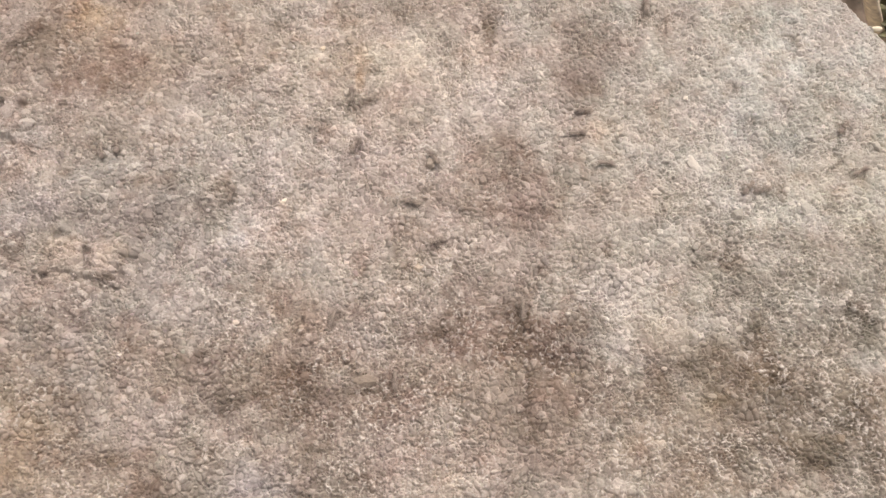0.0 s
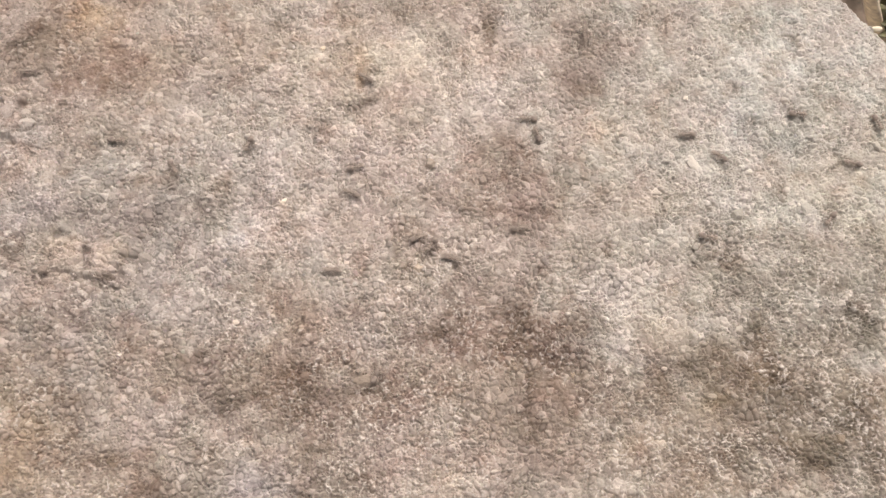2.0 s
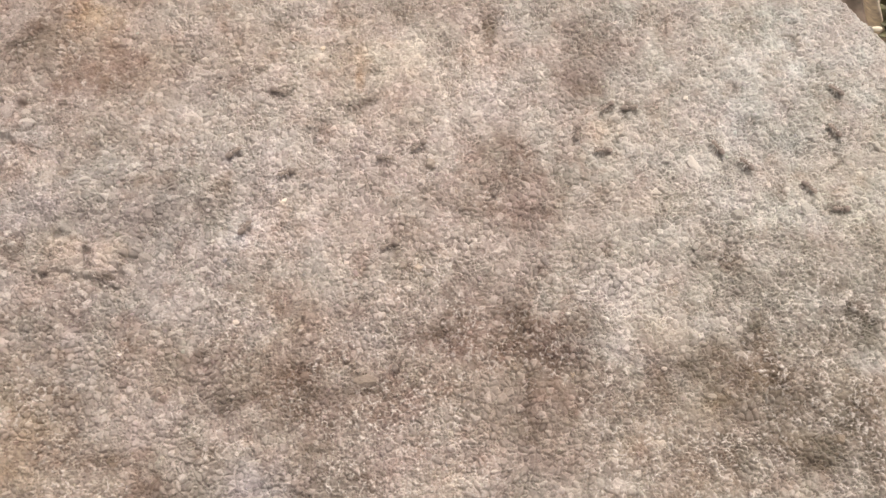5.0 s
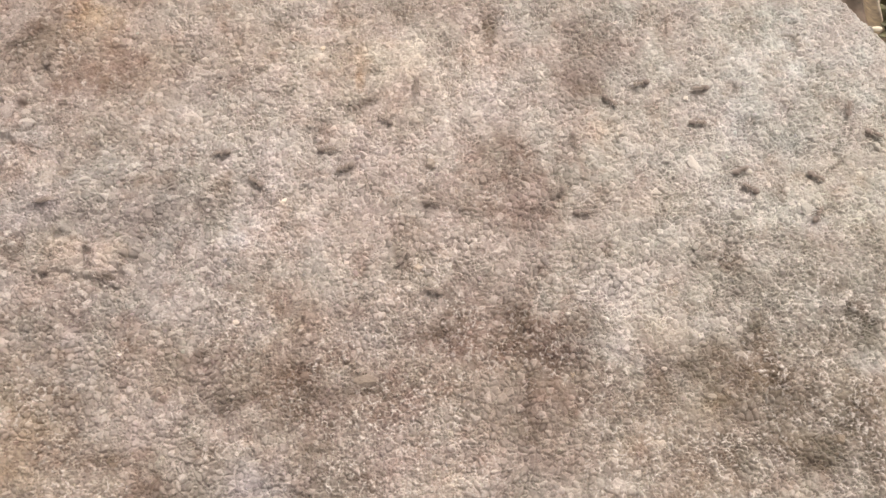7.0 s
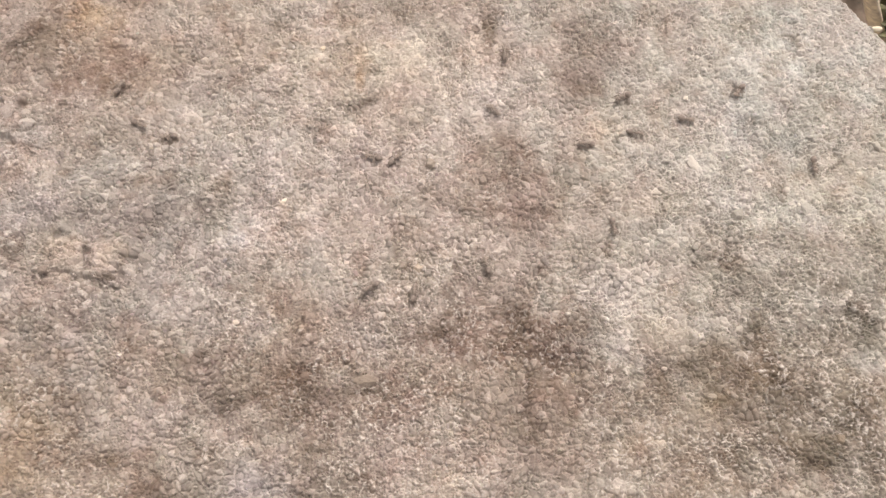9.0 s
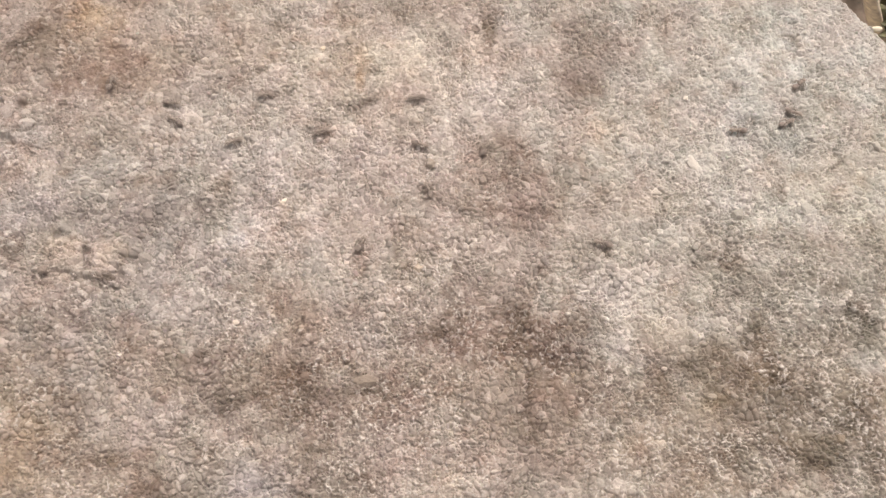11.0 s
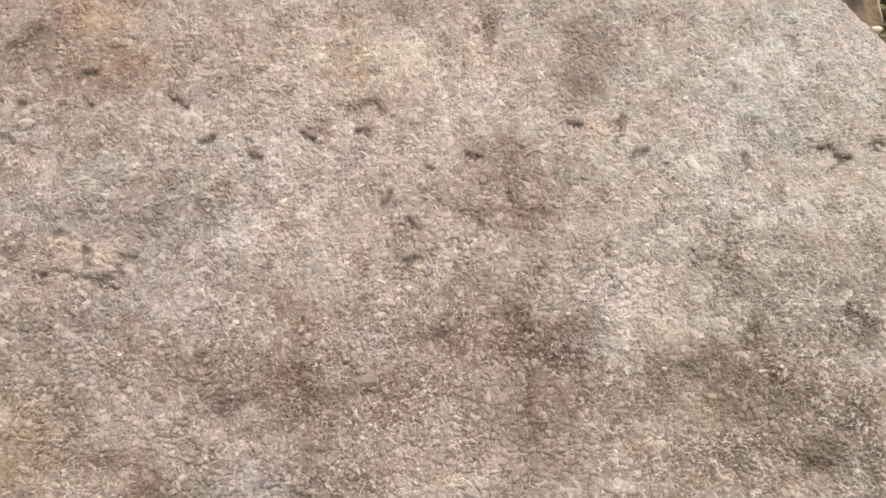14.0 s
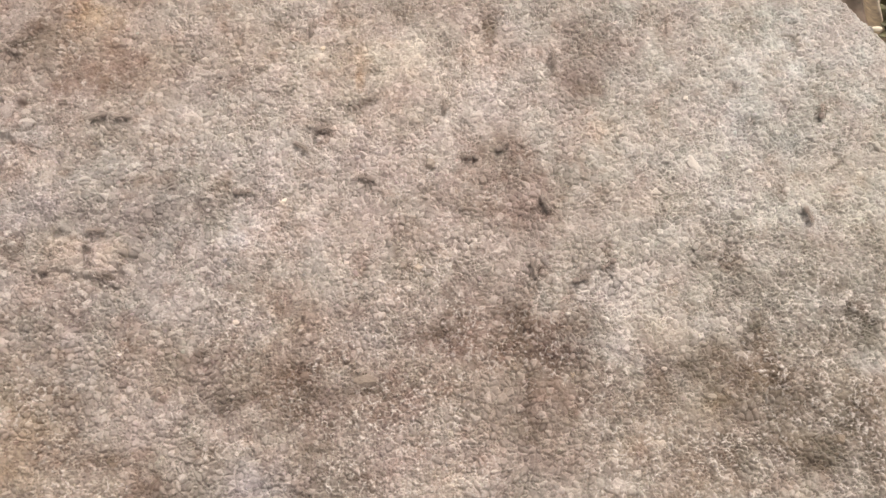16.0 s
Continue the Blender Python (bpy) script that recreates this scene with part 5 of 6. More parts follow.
    run(ants[14], [
        (0.00, 74.4, 24.1, 52), (0.10, 73.4, 24.5, 47), (0.20, 73.9, 24.8, 44), (0.30, 76.2, 27.2, 38), (0.50, 76.4, 27.0, 27),
        (0.80, 78.1, 28.3, 10), (1.00, 78.6, 27.9, -32), (1.20, 78.4, 27.2, -59), (1.50, 79.0, 26.5, -27), (1.70, 80.3, 25.9, -30),
        (2.00, 80.9, 24.8, -70), (2.50, 80.9, 22.2, -145), (2.70, 76.4, 22.2, -161), (3.00, 74.0, 18.9, -86), (3.25, 74.9, 10.8, -99),
        (3.50, 71.5, 3.4, -24), (3.70, 73.0, 5.6, 37), (4.00, 73.0, 5.6, 15), (4.20, 75.9, 6.4, 34), (4.62, 73.4, 7.3, 109), (5.04, 71.0, 7.6, 184),
        (5.46, 68.9, 7.0, 208), (5.88, 67.1, 5.5, 225), (6.30, 65.4, 3.4, 285), (6.50, 68.2, 3.4, 360), (6.80, 67.3, 5.3, 435),
        (7.20, 67.0, 7.3, 388), (7.70, 73.4, 8.7, 361), (8.00, 84.7, 8.7, 361), (16.00, 85.5, 8.9, 372),])
    run(ants[15], [
        (0.00, 75.8, 14.8, -154), (0.10, 74.0, 13.6, -152), (0.20, 73.4, 12.5, -149), (0.30, 71.1, 11.3, -153), (0.50, 69.9, 9.1, -225),
        (0.80, 71.7, 14.8, -292), (1.00, 71.6, 14.4, -337), (1.20, 71.0, 14.3, -355), (1.63, 59.9, 17.8, -280), (2.07, 48.7, 17.9, -205),
        (2.50, 37.5, 14.5, -160), (3.00, 28.2, 26.0, -216), (3.20, 27.6, 25.6, -195), (3.50, 28.0, 24.7, -120), (4.00, 27.4, 24.4, -49),
        (4.20, 30.7, 19.6, -46), (4.62, 29.8, 19.2, -121), (5.04, 29.1, 19.0, -186), (5.46, 28.7, 19.3, -249), (5.88, 28.7, 20.0, -276),
        (6.30, 28.9, 21.0, -268), (6.50, 28.4, 26.3, -283), (6.80, 30.6, 30.9, -324), (7.00, 31.5, 29.6, -399), (7.39, 31.5, 44.3, -324),
        (7.77, 31.5, 59.0, -271), (16.00, 31.8, 60.2, -285),])
    run(ants[16], [
        (0.00, -16.2, 20.4, -128), (0.20, -16.2, 13.8, -158), (0.30, -19.0, 16.6, -161), (0.50, -24.2, 15.7, -176), (0.80, -28.8, 12.9, -153),
        (1.00, -29.2, 12.1, -78), (1.38, -17.8, 5.4, -27), (1.75, -5.8, 0.3, -18), (2.12, 6.8, -2.6, -9), (2.50, 20.0, -3.9, 66),
        (2.70, 17.2, -2.9, 77), (3.00, 22.8, 3.8, 30), (3.20, 28.5, 8.0, 23), (3.50, 34.3, 10.5, 22), (3.70, 38.0, 13.6, 24), (4.00, 44.9, 18.2, 14),
        (4.20, 51.3, 18.9, 9), (4.62, 50.7, 19.4, 84), (5.04, 50.3, 19.8, 123), (5.46, 50.4, 19.9, 48), (5.88, 50.9, 19.7, -21),
        (6.30, 51.6, 19.4, 9), (6.50, 57.3, 21.7, 2), (6.80, 65.8, 20.1, -23), (7.00, 68.0, 13.9, -29), (7.20, 69.4, 16.2, -101),
        (7.50, 66.4, 15.9, -176), (7.70, 64.3, 17.6, -222), (7.99, 75.3, 17.6, -297), (8.28, 86.3, 17.6, -358), (16.00, 87.2, 18.0, -338),])
    run(ants[17], [
        (0.00, -18.9, -12.4, 77), (0.20, -17.5, -5.8, 71), (0.30, -17.4, -2.2, 74), (0.50, -15.4, 2.5, 84), (0.80, -16.6, 8.4, 121),
        (1.00, -17.8, 12.0, 196), (1.50, -18.3, -2.5, 271), (1.70, -16.2, -2.6, 250), (2.00, -19.6, -3.9, 175), (2.20, -26.0, -0.7, 176),
        (2.60, -30.9, -5.2, 205), (3.00, -37.4, -6.0, 208), (3.20, -38.2, -7.2, 245), (3.57, -38.2, -21.1, 270), (3.93, -38.2, -35.1, 270),
        (4.30, -38.2, -49.0, 269), (16.00, -38.6, -50.0, 249),])
    run(ants[18], [
        (0.00, -83.8, 30.2, 0), (0.30, -72.4, 30.2, -5), (0.50, -68.5, 27.5, -14), (0.80, -69.4, 27.7, -89), (1.00, -74.9, 22.9, -87),
        (1.20, -70.5, 20.6, -15), (1.50, -64.8, 21.9, 0), (1.70, -60.3, 20.6, -2), (2.00, -60.0, 21.2, -2), (2.20, -59.8, 19.4, 73),
        (2.70, -66.0, 26.3, 148), (3.00, -75.4, 26.0, 169), (3.33, -87.8, 26.0, 178), (16.00, -88.7, 26.5, 149),])
    run(ants[19], [
        (0.00, -90.2, 35.1, -38), (5.97, -89.3, 34.4, -3), (6.30, -76.7, 34.4, 66), (6.80, -75.7, 38.0, 91), (7.00, -76.0, 38.7, 105),
        (7.37, -90.1, 38.7, 177), (16.00, -91.0, 39.5, 139),])
    run(ants[20], [
        (0.00, -90.4, 36.1, -38), (10.90, -89.5, 35.4, -3), (11.30, -74.3, 35.4, -78), (11.50, -75.9, 34.9, -153), (11.80, -77.4, 38.4, -212),
        (12.00, -81.1, 39.7, -207), (12.50, -81.9, 42.1, -185), (12.85, -75.4, 32.4, -110), (13.20, -64.9, 27.5, -35), (13.50, -61.1, 29.4, 40),
        (13.83, -65.0, 29.7, 115), (14.17, -68.1, 31.4, 138), (14.50, -70.4, 34.5, 158), (14.70, -70.8, 34.4, 175), (15.00, -71.4, 34.2, 175),
        (15.20, -73.5, 34.4, 167), (15.50, -77.3, 36.4, 160), (16.00, -83.3, 40.8, 149),])
    run(ants[21], [
        (0.00, 13.7, -10.8, 90), (0.30, 13.7, 0.6, 126), (0.50, 9.5, 2.3, 157), (0.80, 4.3, 4.0, 152), (1.00, 4.5, 6.4, 153), (1.20, 2.9, 7.1, 169),
        (1.70, -10.1, 8.9, 172), (2.00, -16.7, 10.9, 155), (2.20, -18.9, 13.8, 138), (2.50, -22.8, 21.5, 163), (2.70, -29.4, 21.7, 188),
        (3.00, -36.5, 15.9, 209), (3.20, -39.8, 12.5, 208), (3.50, -41.9, 11.6, 133), (3.90, -41.4, 14.0, 75), (4.30, -40.6, 16.3, 66),
        (4.70, -39.5, 18.1, 51), (5.10, -38.0, 19.4, 32), (5.50, -36.1, 20.3, 17), (5.90, -33.8, 20.8, 8), (6.30, -31.3, 21.0, -4),
        (6.80, -22.7, 19.4, -5), (7.00, -21.3, 19.6, 5), (7.20, -19.6, 20.3, 13), (7.53, -7.8, 18.5, -1), (7.87, 3.5, 20.1, 17),
        (8.20, 14.3, 25.1, 92), (8.50, 14.1, 27.0, 116), (8.70, 14.6, 28.5, 88), (9.13, 5.4, 27.2, 163), (9.57, -3.7, 26.3, 182),
        (10.00, -12.8, 26.5, 176), (10.43, -21.8, 27.6, 170), (10.87, -30.7, 29.8, 165), (11.30, -39.6, 32.4, 240), (11.50, -41.9, 31.9, 213),
        (11.80, -43.8, 30.9, 180), (12.00, -45.0, 30.2, 162), (12.20, -50.6, 34.4, 153), (12.50, -52.9, 37.0, 163), (12.70, -54.0, 36.5, 220),
        (13.00, -53.5, 34.6, 295), (13.20, -48.1, 30.6, 331), (13.50, -48.7, 30.9, 256), (13.70, -49.3, 31.6, 181), (14.00, -51.1, 31.7, 106),
        (14.50, -49.8, 38.9, 31), (14.70, -45.6, 38.9, -1), (15.00, -39.1, 37.1, -9), (15.20, -36.6, 36.1, -4), (15.50, -28.2, 36.4, 8),
        (15.70, -25.7, 35.9, 51), (16.00, -25.7, 45.8, 90),])
    run(ants[22], [
        (0.00, -17.2, 30.8, -90), (0.25, -17.2, 21.3, -90), (0.50, -17.2, 11.8, -141), (0.80, -23.3, 14.1, -162), (1.00, -25.3, 9.1, -88),
        (1.20, -22.4, 8.2, -13), (1.53, -20.2, 12.4, 52), (1.87, -16.9, 15.2, 28), (2.20, -12.3, 16.6, 4), (2.50, -3.8, 15.2, -18),
        (2.70, -4.6, 15.2, -93), (3.00, -7.4, 8.0, -112), (3.20, -6.5, 3.2, -129), (3.50, -12.8, -1.4, -158), (3.70, -13.5, -1.4, -233),
        (4.20, -3.8, 2.1, -308), (4.58, -6.8, 1.6, -233), (4.97, -9.5, 0.8, -158), (5.35, -11.6, -0.6, -138), (5.73, -13.3, -2.6, -121),
        (6.12, -14.4, -5.2, -110), (6.50, -15.2, -8.1, -35), (6.80, -8.5, -6.4, 30), (7.00, -6.9, -1.4, 57), (7.20, -7.3, -0.8, 121),
        (7.50, -8.9, -0.3, 121), (7.70, -9.7, 3.2, 96), (8.00, -9.1, 9.8, 83), (8.20, -8.9, 12.9, 88), (8.50, -9.1, 13.4, 89), (8.70, -9.0, 16.6, 80),
        (9.00, -8.6, 17.7, 45), (9.38, -8.0, 19.1, 62), (9.77, -7.3, 20.2, 47), (10.15, -6.4, 20.8, 20), (10.53, -5.3, 20.9, -7),
        (10.92, -4.1, 20.5, -21), (11.30, -2.7, 19.9, 7), (11.50, 1.3, 19.9, 15), (11.80, 5.7, 23.6, 45), (12.00, 5.1, 24.4, 120),
        (12.20, 2.5, 23.4, 195), (12.50, 2.7, 17.9, 257), (12.70, 1.0, 13.8, 252), (13.00, 1.4, 13.0, 193), (13.20, 0.0, 12.9, 177),
        (13.50, -2.9, 13.6, 176), (13.70, -5.4, 14.8, 193), (14.00, -10.1, 10.4, 239), (14.20, -9.8, 5.1, 269), (14.50, -8.9, 2.9, 344),
        (14.70, -7.7, 2.1, 384), (15.10, 4.5, 7.6, 400), (15.50, 12.2, 18.7, 391), (15.70, 10.2, 18.9, 421), (16.00, 11.1, 20.2, 404),])
    run(ants[23], [
        (0.00, -8.0, -23.1, 90), (0.25, -8.0, -13.6, 90), (0.50, -8.0, -4.1, 41), (0.80, -3.8, -4.5, 10), (1.00, -0.6, -2.2, 18),
        (1.20, 1.2, -1.5, 21), (1.50, 1.1, -1.4, 17), (1.70, 5.2, 0.8, 15), (2.00, 13.6, 3.6, 6), (2.20, 18.5, 3.2, 1), (2.50, 26.8, 3.4, 18),
        (2.70, 28.3, 7.8, 37), (3.04, 28.3, 20.6, 90), (3.37, 28.3, 33.4, 90), (3.71, 28.3, 46.2, 90), (4.05, 28.3, 59.0, 89),
        (16.00, 28.6, 60.2, 77),])
    run(ants[24], [
        (0.00, 39.7, 50.4, -90), (0.25, 39.7, 40.9, -90), (0.50, 39.7, 31.4, -89), (0.80, 39.9, 27.7, -36), (1.20, 51.4, 19.6, -12),
        (1.50, 55.0, 21.5, 63), (1.70, 53.1, 21.5, 138), (2.00, 44.9, 22.4, 179), (2.20, 40.3, 20.8, 170), (2.50, 38.7, 24.6, 125),
        (2.70, 37.4, 28.9, 135), (3.00, 32.9, 32.9, 171), (3.50, 26.2, 29.0, 208), (3.70, 23.1, 26.3, 207), (4.13, 24.1, 25.1, 282),
        (4.57, 24.8, 23.9, 290), (5.00, 24.9, 22.7, 261), (5.43, 24.4, 21.7, 233), (5.87, 23.4, 20.8, 218), (6.30, 22.1, 19.9, 143),
        (6.50, 18.2, 22.7, 68), (6.80, 28.0, 22.4, -7), (7.00, 24.1, 21.1, -82), (7.20, 19.1, 22.2, -157), (7.50, 16.6, 19.9, -127),
        (7.70, 16.1, 16.6, -114), (8.00, 15.9, 15.4, -39), (8.20, 19.9, 17.5, 22), (8.50, 24.5, 21.0, 19), (8.70, 30.9, 24.8, 8),
        (9.00, 35.8, 22.7, -12), (9.42, 27.5, 25.8, 63), (9.83, 19.1, 28.3, 138), (10.25, 10.6, 30.0, 173), (10.67, 2.0, 30.5, 179),
        (11.08, -6.8, 30.2, 184), (11.50, -15.6, 29.3, 109), (12.00, -13.7, 28.4, 83), (12.20, -18.5, 28.9, 125), (12.45, -9.7, 23.4, 50),
        (12.70, -4.8, 14.3, 12), (13.20, 0.0, 16.4, 6), (13.50, 2.3, 16.4, -40), (13.70, 2.9, 13.2, -51), (14.20, 8.5, 2.9, -123),
        (14.50, 1.6, 0.2, -150), (14.70, 1.4, -0.5, -103), (15.02, 1.4, -12.6, -90), (15.34, 1.4, -24.8, -90), (15.66, 1.4, -36.9, -90),
        (15.98, 1.4, -49.0, -90), (16.00, 1.4, -49.0, -90),])
    run(ants[25], [
        (0.00, 49.1, 60.2, -112), (11.59, 48.6, 59.0, -92), (11.90, 48.6, 47.5, -90), (12.20, 48.6, 36.1, -90), (12.50, 48.6, 24.6, -64),
        (12.70, 46.6, 18.5, -25), (13.00, 57.3, 18.5, -2), (13.20, 65.4, 17.5, -1), (13.50, 70.5, 18.0, 13), (13.70, 70.4, 18.9, 44),
        (14.00, 70.9, 20.6, 14), (14.20, 75.1, 20.6, 11), (14.60, 76.7, 22.9, 32), (15.00, 79.5, 23.4, 81), (15.20, 78.7, 25.3, 142),
        (15.50, 77.6, 24.9, 67), (15.70, 80.5, 26.0, 3), (15.89, 87.8, 26.0, 4), (16.00, 88.7, 26.5, 31),])
    run(ants[26], [
        (0.00, 84.2, 1.2, -178), (1.16, 83.4, 1.2, -180), (1.50, 70.6, 1.2, -194), (1.70, 68.9, 7.3, -209), (2.00, 68.9, 5.5, -134),
        (2.50, 69.8, 5.8, -59), (2.75, 76.3, 13.6, 16), (3.00, 78.0, 23.6, 91), (3.20, 76.2, 24.5, 166), (3.50, 79.5, 23.7, 102),
        (4.00, 79.7, 25.6, 145), (4.20, 78.6, 25.5, 181), (4.62, 76.3, 29.1, 128), (5.04, 73.6, 31.9, 143), (5.46, 70.3, 33.7, 162),
        (5.88, 66.4, 34.3, 176), (6.30, 62.1, 34.2, 166), (6.50, 61.2, 35.6, 182), (6.80, 52.9, 33.4, 189), (7.00, 48.2, 31.8, 186),
        (7.20, 45.2, 32.4, 185), (7.50, 41.9, 31.4, 158), (7.70, 39.5, 33.9, 127), (8.00, 37.8, 42.2, 134), (8.20, 36.8, 40.7, 209),
        (8.50, 36.6, 33.1, 257), (8.70, 36.1, 31.6, 227), (9.00, 33.7, 30.3, 204), (9.38, 40.1, 31.3, 279), (9.77, 46.3, 31.7, 354),
        (10.15, 52.5, 31.2, 351), (10.53, 58.4, 29.7, 341), (10.92, 64.2, 27.3, 335), (11.30, 69.9, 24.3, 410), (11.50, 70.1, 23.9, 485),
        (11.80, 62.6, 20.1, 531), (12.00, 56.6, 24.8, 491), (12.20, 57.0, 29.4, 416), (12.50, 66.8, 30.9, 341), (12.70, 62.5, 27.2, 266),
        (13.00, 57.9, 26.0, 191), (13.20, 52.0, 28.9, 173), (13.50, 45.3, 28.9, 171), (13.70, 42.3, 28.4, 130), (14.10, 32.8, 16.3, 205),
        (14.50, 18.5, 10.5, 231), (14.70, 20.2, 4.9, 260), (15.00, 19.3, -2.2, 325), (15.50, 30.3, -1.4, 353), (15.70, 29.5, -2.2, 288),
        (16.00, 28.8, -3.0, 215),])
    run(ants[27], [
        (0.00, -11.8, -50.0, 83), (0.83, -11.7, -49.0, 90), (1.16, -11.7, -36.2, 90), (1.50, -11.7, -23.4, 67), (1.70, -11.0, -23.2, 65),
        (2.00, -11.1, -22.1, 67), (2.20, -10.4, -21.3, 142), (2.60, -12.8, -24.8, 217), (3.00, -12.4, -29.1, 232), (3.20, -16.6, -33.7, 235),
        (3.50, -15.9, -36.3, 310), (3.70, -12.6, -35.7, 385), (4.20, -8.3, -27.2, 397), (4.58, -8.3, -23.6, 446), (4.97, -7.8, -20.3, 436),
        (5.35, -6.7, -17.4, 419), (5.73, -4.7, -14.9, 403), (6.12, -1.9, -12.9, 393), (6.50, 1.2, -11.2, 468), (7.00, -1.9, -7.6, 526),
        (7.20, -6.2, -6.2, 544), (7.50, -0.8, -1.4, 619), (7.70, 1.2, -2.4, 694), (8.00, 0.8, -0.7, 769), (8.20, 3.0, 1.8, 844),
        (8.50, -2.8, 2.9, 914), (8.70, -5.6, -0.1, 929), (9.00, -12.7, -7.1, 929), (9.40, -13.9, -5.4, 854), (9.80, -14.8, -3.7, 832),
        (10.20, -15.3, -2.0, 816), (10.60, -15.1, -0.4, 795), (11.00, -14.4, 1.2, 779), (11.40, -13.2, 2.7, 769), (11.80, -11.8, 4.2, 844),
        (12.00, -16.6, 6.4, 872), (12.20, -18.1, 8.4, 856), (12.50, -18.3, 11.1, 792), (12.70, -16.6, 13.8, 796), (13.10, -14.3, 22.3, 811),
        (13.50, -17.0, 30.6, 793), (13.70, -15.1, 32.1, 718), (14.10, -11.2, 27.1, 650), (14.50, -10.9, 20.7, 686), (14.70, -9.0, 18.9, 694),
        (15.00, -4.0, 15.9, 695), (15.20, -2.1, 14.1, 692), (15.50, 0.2, 12.3, 767), (16.00, 0.2, 28.8, 810),])
    run(ants[28], [
        (0.00, -7.7, -50.0, 86), (7.07, -7.6, -49.0, 90), (7.38, -7.6, -37.2, 90), (7.69, -7.6, -25.4, 90), (8.00, -7.6, -13.6, 15),
        (8.20, -6.6, -15.4, -54), (8.50, -6.1, -15.8, 11), (8.90, -5.3, -9.6, 81), (9.30, -4.2, -3.5, 77), (9.70, -2.5, 2.3, 70),
        (10.10, -0.1, 7.9, 63), (10.50, 3.0, 13.1, 56), (10.90, 6.6, 18.1, 52), (11.30, 10.6, 22.9, 127), (11.50, 10.4, 22.9, 129),
        (11.80, 10.5, 23.3, 54), (12.00, 10.8, 23.6, 22), (12.20, 16.1, 27.7, 15), (12.50, 24.6, 29.0, -9), (12.70, 25.0, 26.8, -29),
        (13.00, 29.4, 22.4, -83), (13.20, 25.4, 21.7, -158), (13.70, 27.0, 24.1, -225), (14.00, 24.3, 25.3, -194), (14.20, 23.9, 25.7, -179),
        (14.50, 22.8, 24.9, -121), (14.70, 21.4, 18.9, -120), (15.00, 17.8, 10.9, -84), (15.20, 21.0, 8.4, -28), (15.47, 21.0, 18.5, 47),
        (15.73, 21.0, 28.7, 90), (16.00, 21.0, 38.8, 90),])
    run(ants[29], [
        (0.00, -6.5, -50.0, 86), (11.39, -6.4, -49.0, 90), (11.72, -6.4, -36.6, 90), (12.05, -6.4, -24.2, 90), (12.37, -6.4, -11.8, 90),
        (12.70, -6.4, 0.6, 35), (13.00, -5.8, 1.2, 35), (13.20, -5.6, 1.5, 35), (13.50, -5.7, 1.2, -40), (13.70, -5.7, 0.3, -97),
        (14.00, -5.8, -1.2, -168), (14.20, -8.0, -1.4, -179), (14.50, -15.3, -0.9, -187), (14.70, -21.9, 2.1, -184), (15.00, -29.7, 0.6, -191),
        (15.20, -31.7, 3.4, -243), (15.47, -41.8, 3.4, -180), (15.73, -52.0, 3.4, -180), (16.00, -62.1, 3.4, -180),])
    run(ants[30], [
        (0.00, 86.4, 13.7, -163), (11.09, 85.5, 13.4, -178), (11.30, 77.5, 13.4, -103), (11.50, 77.4, 13.2, -107), (11.80, 77.0, 11.6, -97),
        (12.00, 77.3, 8.7, -112), (12.20, 76.4, 6.2, -139), (12.50, 72.6, 3.9, -151), (12.70, 69.2, 1.6, -109), (13.00, 72.6, -1.2, -34),
        (13.27, 82.9, -1.2, 0), (16.00, 83.8, -1.2, -2),])
    run(ants[31], [
        (0.00, 27.7, 60.2, -103), (1.59, 27.4, 59.0, -91), (1.96, 27.4, 44.9, -90), (2.33, 27.4, 30.9, -90), (2.70, 27.4, 16.8, -56),
        (3.00, 32.7, 14.8, 9), (3.20, 39.5, 18.9, 17), (3.50, 46.2, 22.5, 39), (3.70, 46.5, 23.4, 114), (4.00, 39.1, 28.9, 144),
        (4.20, 38.1, 32.6, 132), (4.60, 34.2, 30.5, 207), (5.00, 30.6, 28.2, 216), (5.40, 27.5, 25.6, 226), (5.80, 25.0, 22.4, 237),
        (6.20, 23.1, 18.8, 246), (6.60, 21.7, 14.7, 253), (7.00, 20.5, 10.5, 218), (7.50, 23.3, -2.4, 259), (8.00, 21.5, 1.1, 184),
        (8.20, 21.0, 0.1, 109), (8.50, 27.4, 6.7, 34), (8.70, 29.2, 8.7, -6), (9.00, 30.3, 3.9, -78), (9.42, 30.2, 2.6, -97), (9.83, 30.0, 1.6, -113),
        (10.25, 29.5, 0.9, -147), (10.67, 28.7, 0.8, -181), (11.08, 27.7, 1.0, -196), (11.50, 26.5, 1.4, -240), (11.80, 30.0, 4.9, -309),
        (12.00, 31.8, 10.9, -302), (12.20, 35.0, 18.0, -296), (12.53, 37.5, 21.9, -292), (12.87, 38.2, 26.1, -267), (13.20, 37.1, 30.6, -244),
        (13.50, 33.8, 33.6, -169), (13.70, 32.5, 26.0, -94), (14.00, 33.4, 25.2, -98), (14.20, 32.4, 25.1, -173), (14.50, 29.2, 26.0, -172),
        (14.70, 25.9, 23.6, -165), (15.00, 25.7, 24.1, -119), (15.20, 25.3, 19.9, -132), (15.50, 21.1, 16.4, -144), (15.70, 17.0, 12.0, -125),
        (16.00, 18.4, 8.3, -60),])
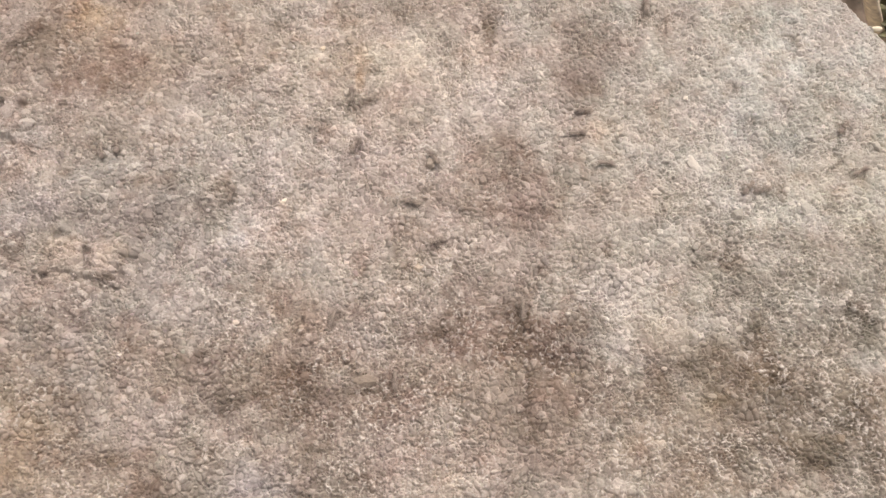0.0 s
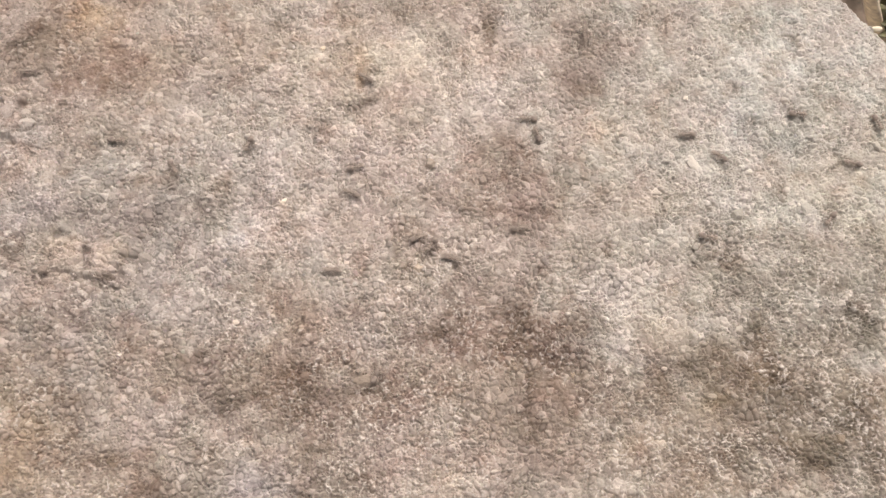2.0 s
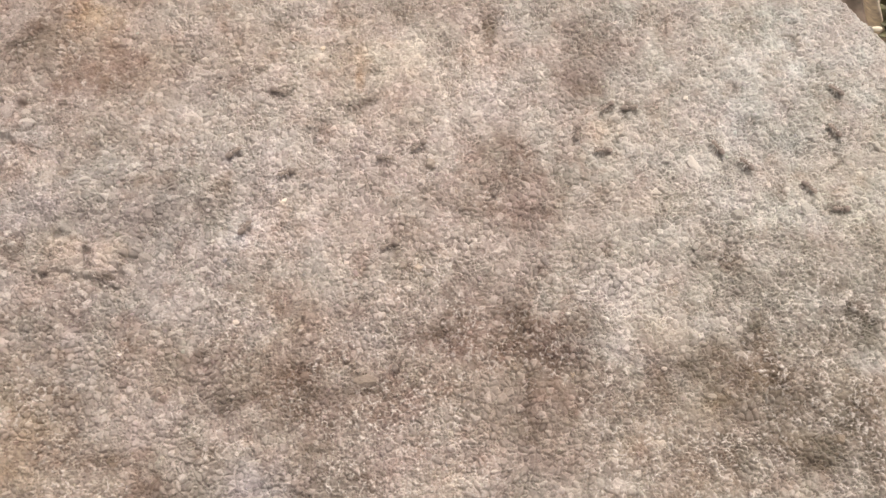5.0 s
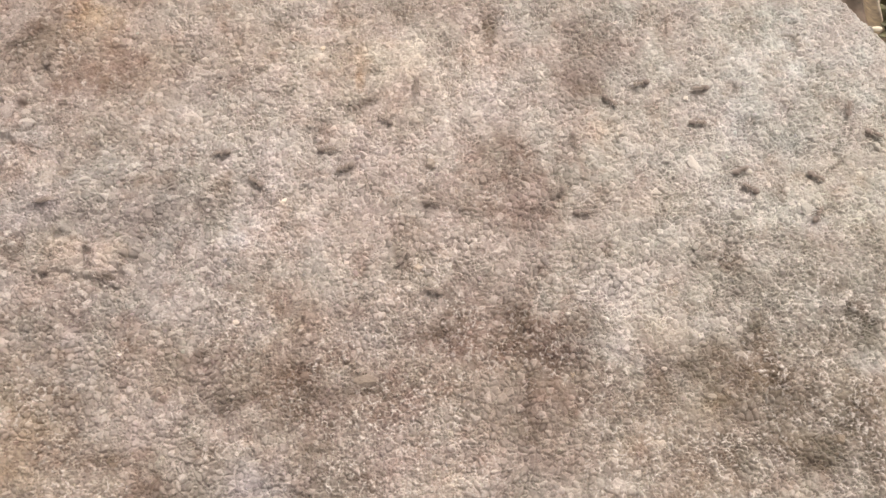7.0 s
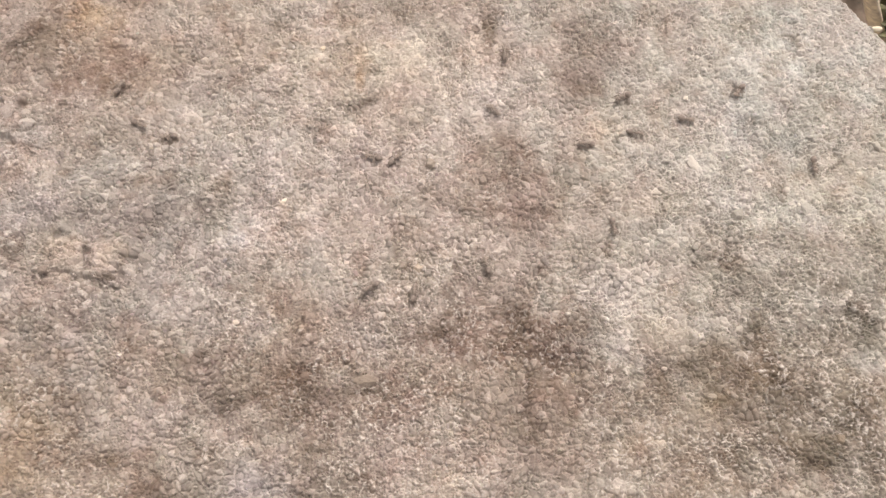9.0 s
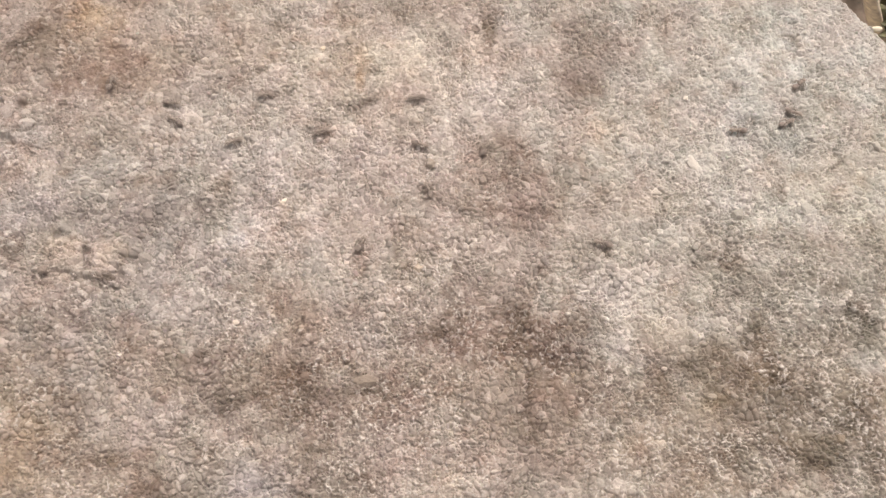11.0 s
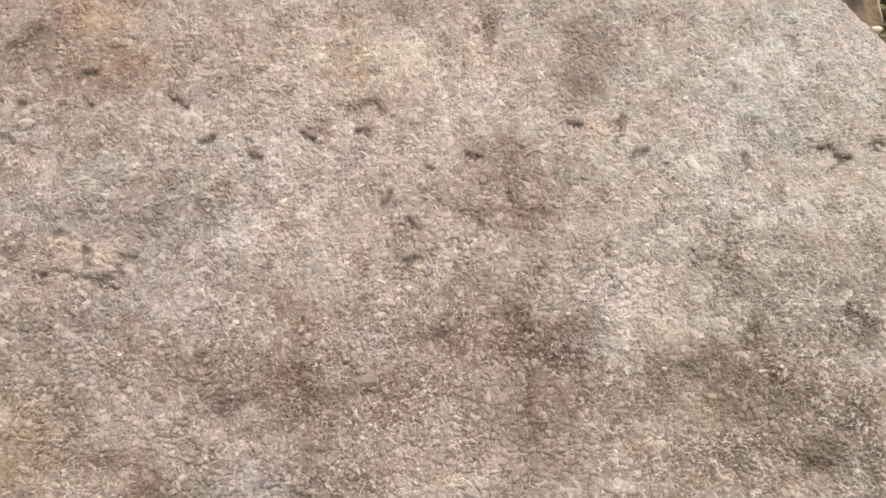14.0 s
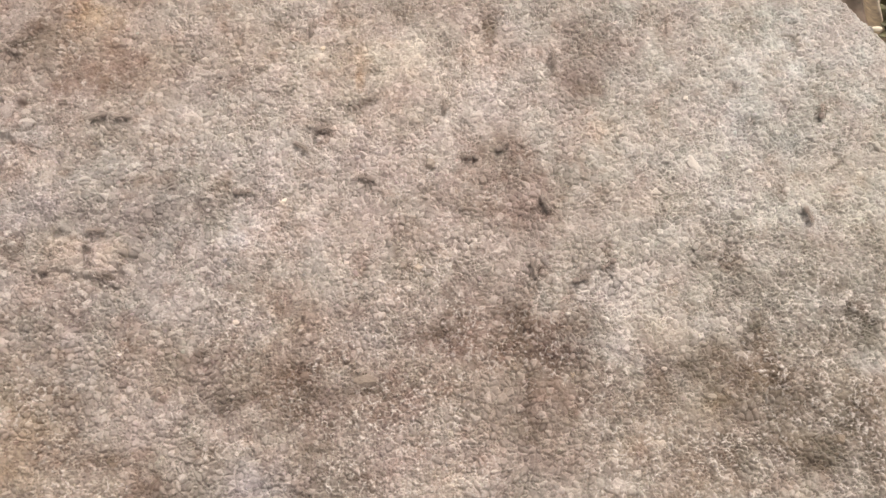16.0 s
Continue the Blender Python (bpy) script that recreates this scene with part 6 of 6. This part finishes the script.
    run(ants[32], [
        (0.00, 37.7, 60.2, -108), (6.32, 37.3, 59.0, -92), (6.66, 37.3, 46.0, -90), (7.00, 37.3, 33.1, -165), (7.20, 37.8, 34.4, -179),
        (7.60, 28.8, 31.8, -148), (8.00, 22.6, 24.8, -171), (8.20, 17.4, 24.1, -171), (8.51, 17.4, 35.7, -246), (8.81, 17.4, 47.4, -270),
        (9.12, 17.4, 59.0, -271), (16.00, 17.6, 60.2, -278),])
    run(ants[33], [
        (0.00, 1.9, 60.2, -91), (10.88, 1.9, 59.0, -90), (11.19, 1.9, 47.4, -90), (11.49, 1.9, 35.7, -90), (11.80, 1.9, 24.1, -165),
        (12.00, -0.9, 24.4, -240), (12.20, -0.2, 28.9, -315), (12.50, 4.9, 27.2, -390), (12.70, 6.8, 23.6, -440), (13.00, 3.8, 23.9, -385),
        (13.20, 7.8, 22.2, -370), (13.50, 10.8, 22.2, -409), (13.70, 10.9, 18.5, -432), (14.00, 12.6, 10.2, -436), (14.50, 12.3, 8.8, -384),
        (14.70, 16.8, 6.4, -374), (15.00, 15.9, 7.8, -299), (15.50, 15.5, 6.2, -374), (16.00, 15.9, -4.0, -438),])
    run(ants[34], [
        (0.00, 88.6, 26.1, -150), (6.49, 87.7, 25.6, -178), (6.80, 76.1, 25.6, -253), (7.00, 75.9, 27.8, -285), (7.20, 77.2, 31.9, -293),
        (7.50, 77.5, 32.4, -218), (7.70, 71.6, 30.9, -162), (8.00, 65.3, 26.0, -166), (8.20, 62.3, 25.8, -190), (8.50, 58.3, 29.9, -217),
        (8.70, 56.4, 33.4, -205), (9.00, 55.6, 31.3, -130), (9.38, 58.2, 30.3, -55), (9.77, 60.6, 29.8, -5), (10.15, 62.9, 29.9, 13),
        (10.53, 65.1, 30.8, 31), (10.92, 67.0, 32.4, 43), (11.30, 68.9, 34.4, 4), (11.50, 71.0, 32.6, 30), (11.80, 72.0, 37.6, 89),
        (12.00, 71.0, 38.3, 120), (12.20, 71.3, 38.9, 146), (12.70, 65.6, 42.2, 116), (12.92, 65.6, 50.6, 90), (13.14, 65.6, 59.0, 86),
        (16.00, 66.3, 60.2, 61),])
    run(ants[35], [
        (0.00, -5.0, 60.2, -88), (6.30, -5.0, 59.0, -90), (6.60, -5.0, 47.6, -90), (6.90, -5.0, 36.2, -90), (7.20, -5.0, 24.8, -90),
        (7.50, -5.0, 13.4, -42), (7.70, 1.4, 12.0, -15), (8.00, 6.4, 11.3, -4), (8.20, 11.8, 10.2, 0), (8.52, 11.8, 22.4, 75), (8.84, 11.8, 34.6, 90),
        (9.16, 11.8, 46.8, 90), (9.48, 11.8, 59.0, 89), (16.00, 11.9, 60.2, 84),])
    run(ants[36], [
        (0.00, 83.4, -3.2, 176), (7.08, 82.6, -3.1, 180), (7.29, 74.6, -3.1, 180), (7.50, 66.7, -3.1, 184), (7.70, 65.6, -2.2, 166),
        (8.00, 62.7, 0.3, 146), (8.20, 59.0, 4.0, 135), (8.45, 66.7, 8.7, 60), (8.70, 71.0, 16.7, -15), (9.00, 67.8, 16.1, -90),
        (9.38, 65.7, 18.8, -165), (9.77, 63.4, 21.1, -218), (10.15, 60.9, 22.7, -202), (10.53, 57.9, 23.3, -185), (10.92, 54.7, 23.2, -175),
        (11.30, 51.3, 22.7, -250), (11.50, 45.7, 22.2, -188), (11.80, 38.4, 20.6, -186), (12.00, 32.7, 22.9, -197), (12.20, 28.2, 26.3, -206),
        (12.50, 27.8, 27.5, -214), (12.70, 27.9, 27.1, -289), (13.00, 28.6, 26.5, -364), (13.29, 28.6, 37.3, -289), (13.57, 28.6, 48.2, -270),
        (13.86, 28.6, 59.0, -271), (16.00, 28.9, 60.2, -284),])
    run(ants[37], [
        (0.00, 86.0, 11.2, -166), (10.95, 85.1, 11.0, -179), (11.30, 71.8, 11.0, -254), (11.50, 72.9, 10.8, -329), (11.80, 73.6, 10.7, -315),
        (12.00, 73.9, 10.9, -277), (12.20, 74.4, 15.2, -244), (12.50, 72.0, 16.1, -202), (12.70, 71.5, 16.6, -213), (13.20, 67.9, 21.7, -229),
        (13.50, 68.0, 21.3, -304), (13.70, 68.5, 21.3, -379), (13.94, 77.7, 21.3, -360), (14.19, 87.0, 21.3, -358), (16.00, 87.8, 21.7, -334),])
    run(ants[38], [
        (0.00, 88.0, 22.6, -153), (11.60, 87.1, 22.2, -178), (11.90, 75.7, 22.2, -180), (12.20, 64.4, 22.2, -180), (12.50, 53.0, 22.2, -255),
        (12.70, 50.9, 23.2, -196), (13.00, 39.9, 23.2, -178), (13.20, 38.4, 22.9, -151), (13.50, 41.5, 21.7, -76), (13.70, 44.0, 19.4, -151),
        (14.00, 55.7, 17.3, -76), (14.20, 61.5, 19.9, -1), (14.50, 66.8, 23.1, 37), (14.70, 65.9, 24.5, 67), (15.00, 66.4, 26.0, 14),
        (15.20, 68.3, 25.8, -5), (15.50, 70.1, 25.1, 19), (15.70, 70.6, 26.8, 53), (16.00, 70.6, 27.2, 76),])
    run(ants[39], [
        (0.00, -35.8, 60.2, -73), (10.90, -35.4, 59.0, -89), (11.26, -35.4, 45.0, -90), (11.63, -35.4, 31.1, -90), (12.00, -35.4, 17.1, -61),
        (12.50, -30.0, 17.9, 0), (12.70, -22.7, 18.2, -4), (13.00, -21.7, 16.9, -28), (13.20, -20.5, 16.4, -27), (13.53, -12.9, 13.7, -29),
        (13.87, -7.1, 8.9, -51), (14.20, -3.2, 1.8, -45), (14.50, -6.4, 3.4, -120), (15.00, -11.5, 6.4, -195), (15.20, -11.3, 7.2, -270),
        (15.50, -10.1, 8.4, -272), (15.70, -9.9, 12.0, -225), (16.00, -14.3, 13.9, -195),])


motions()
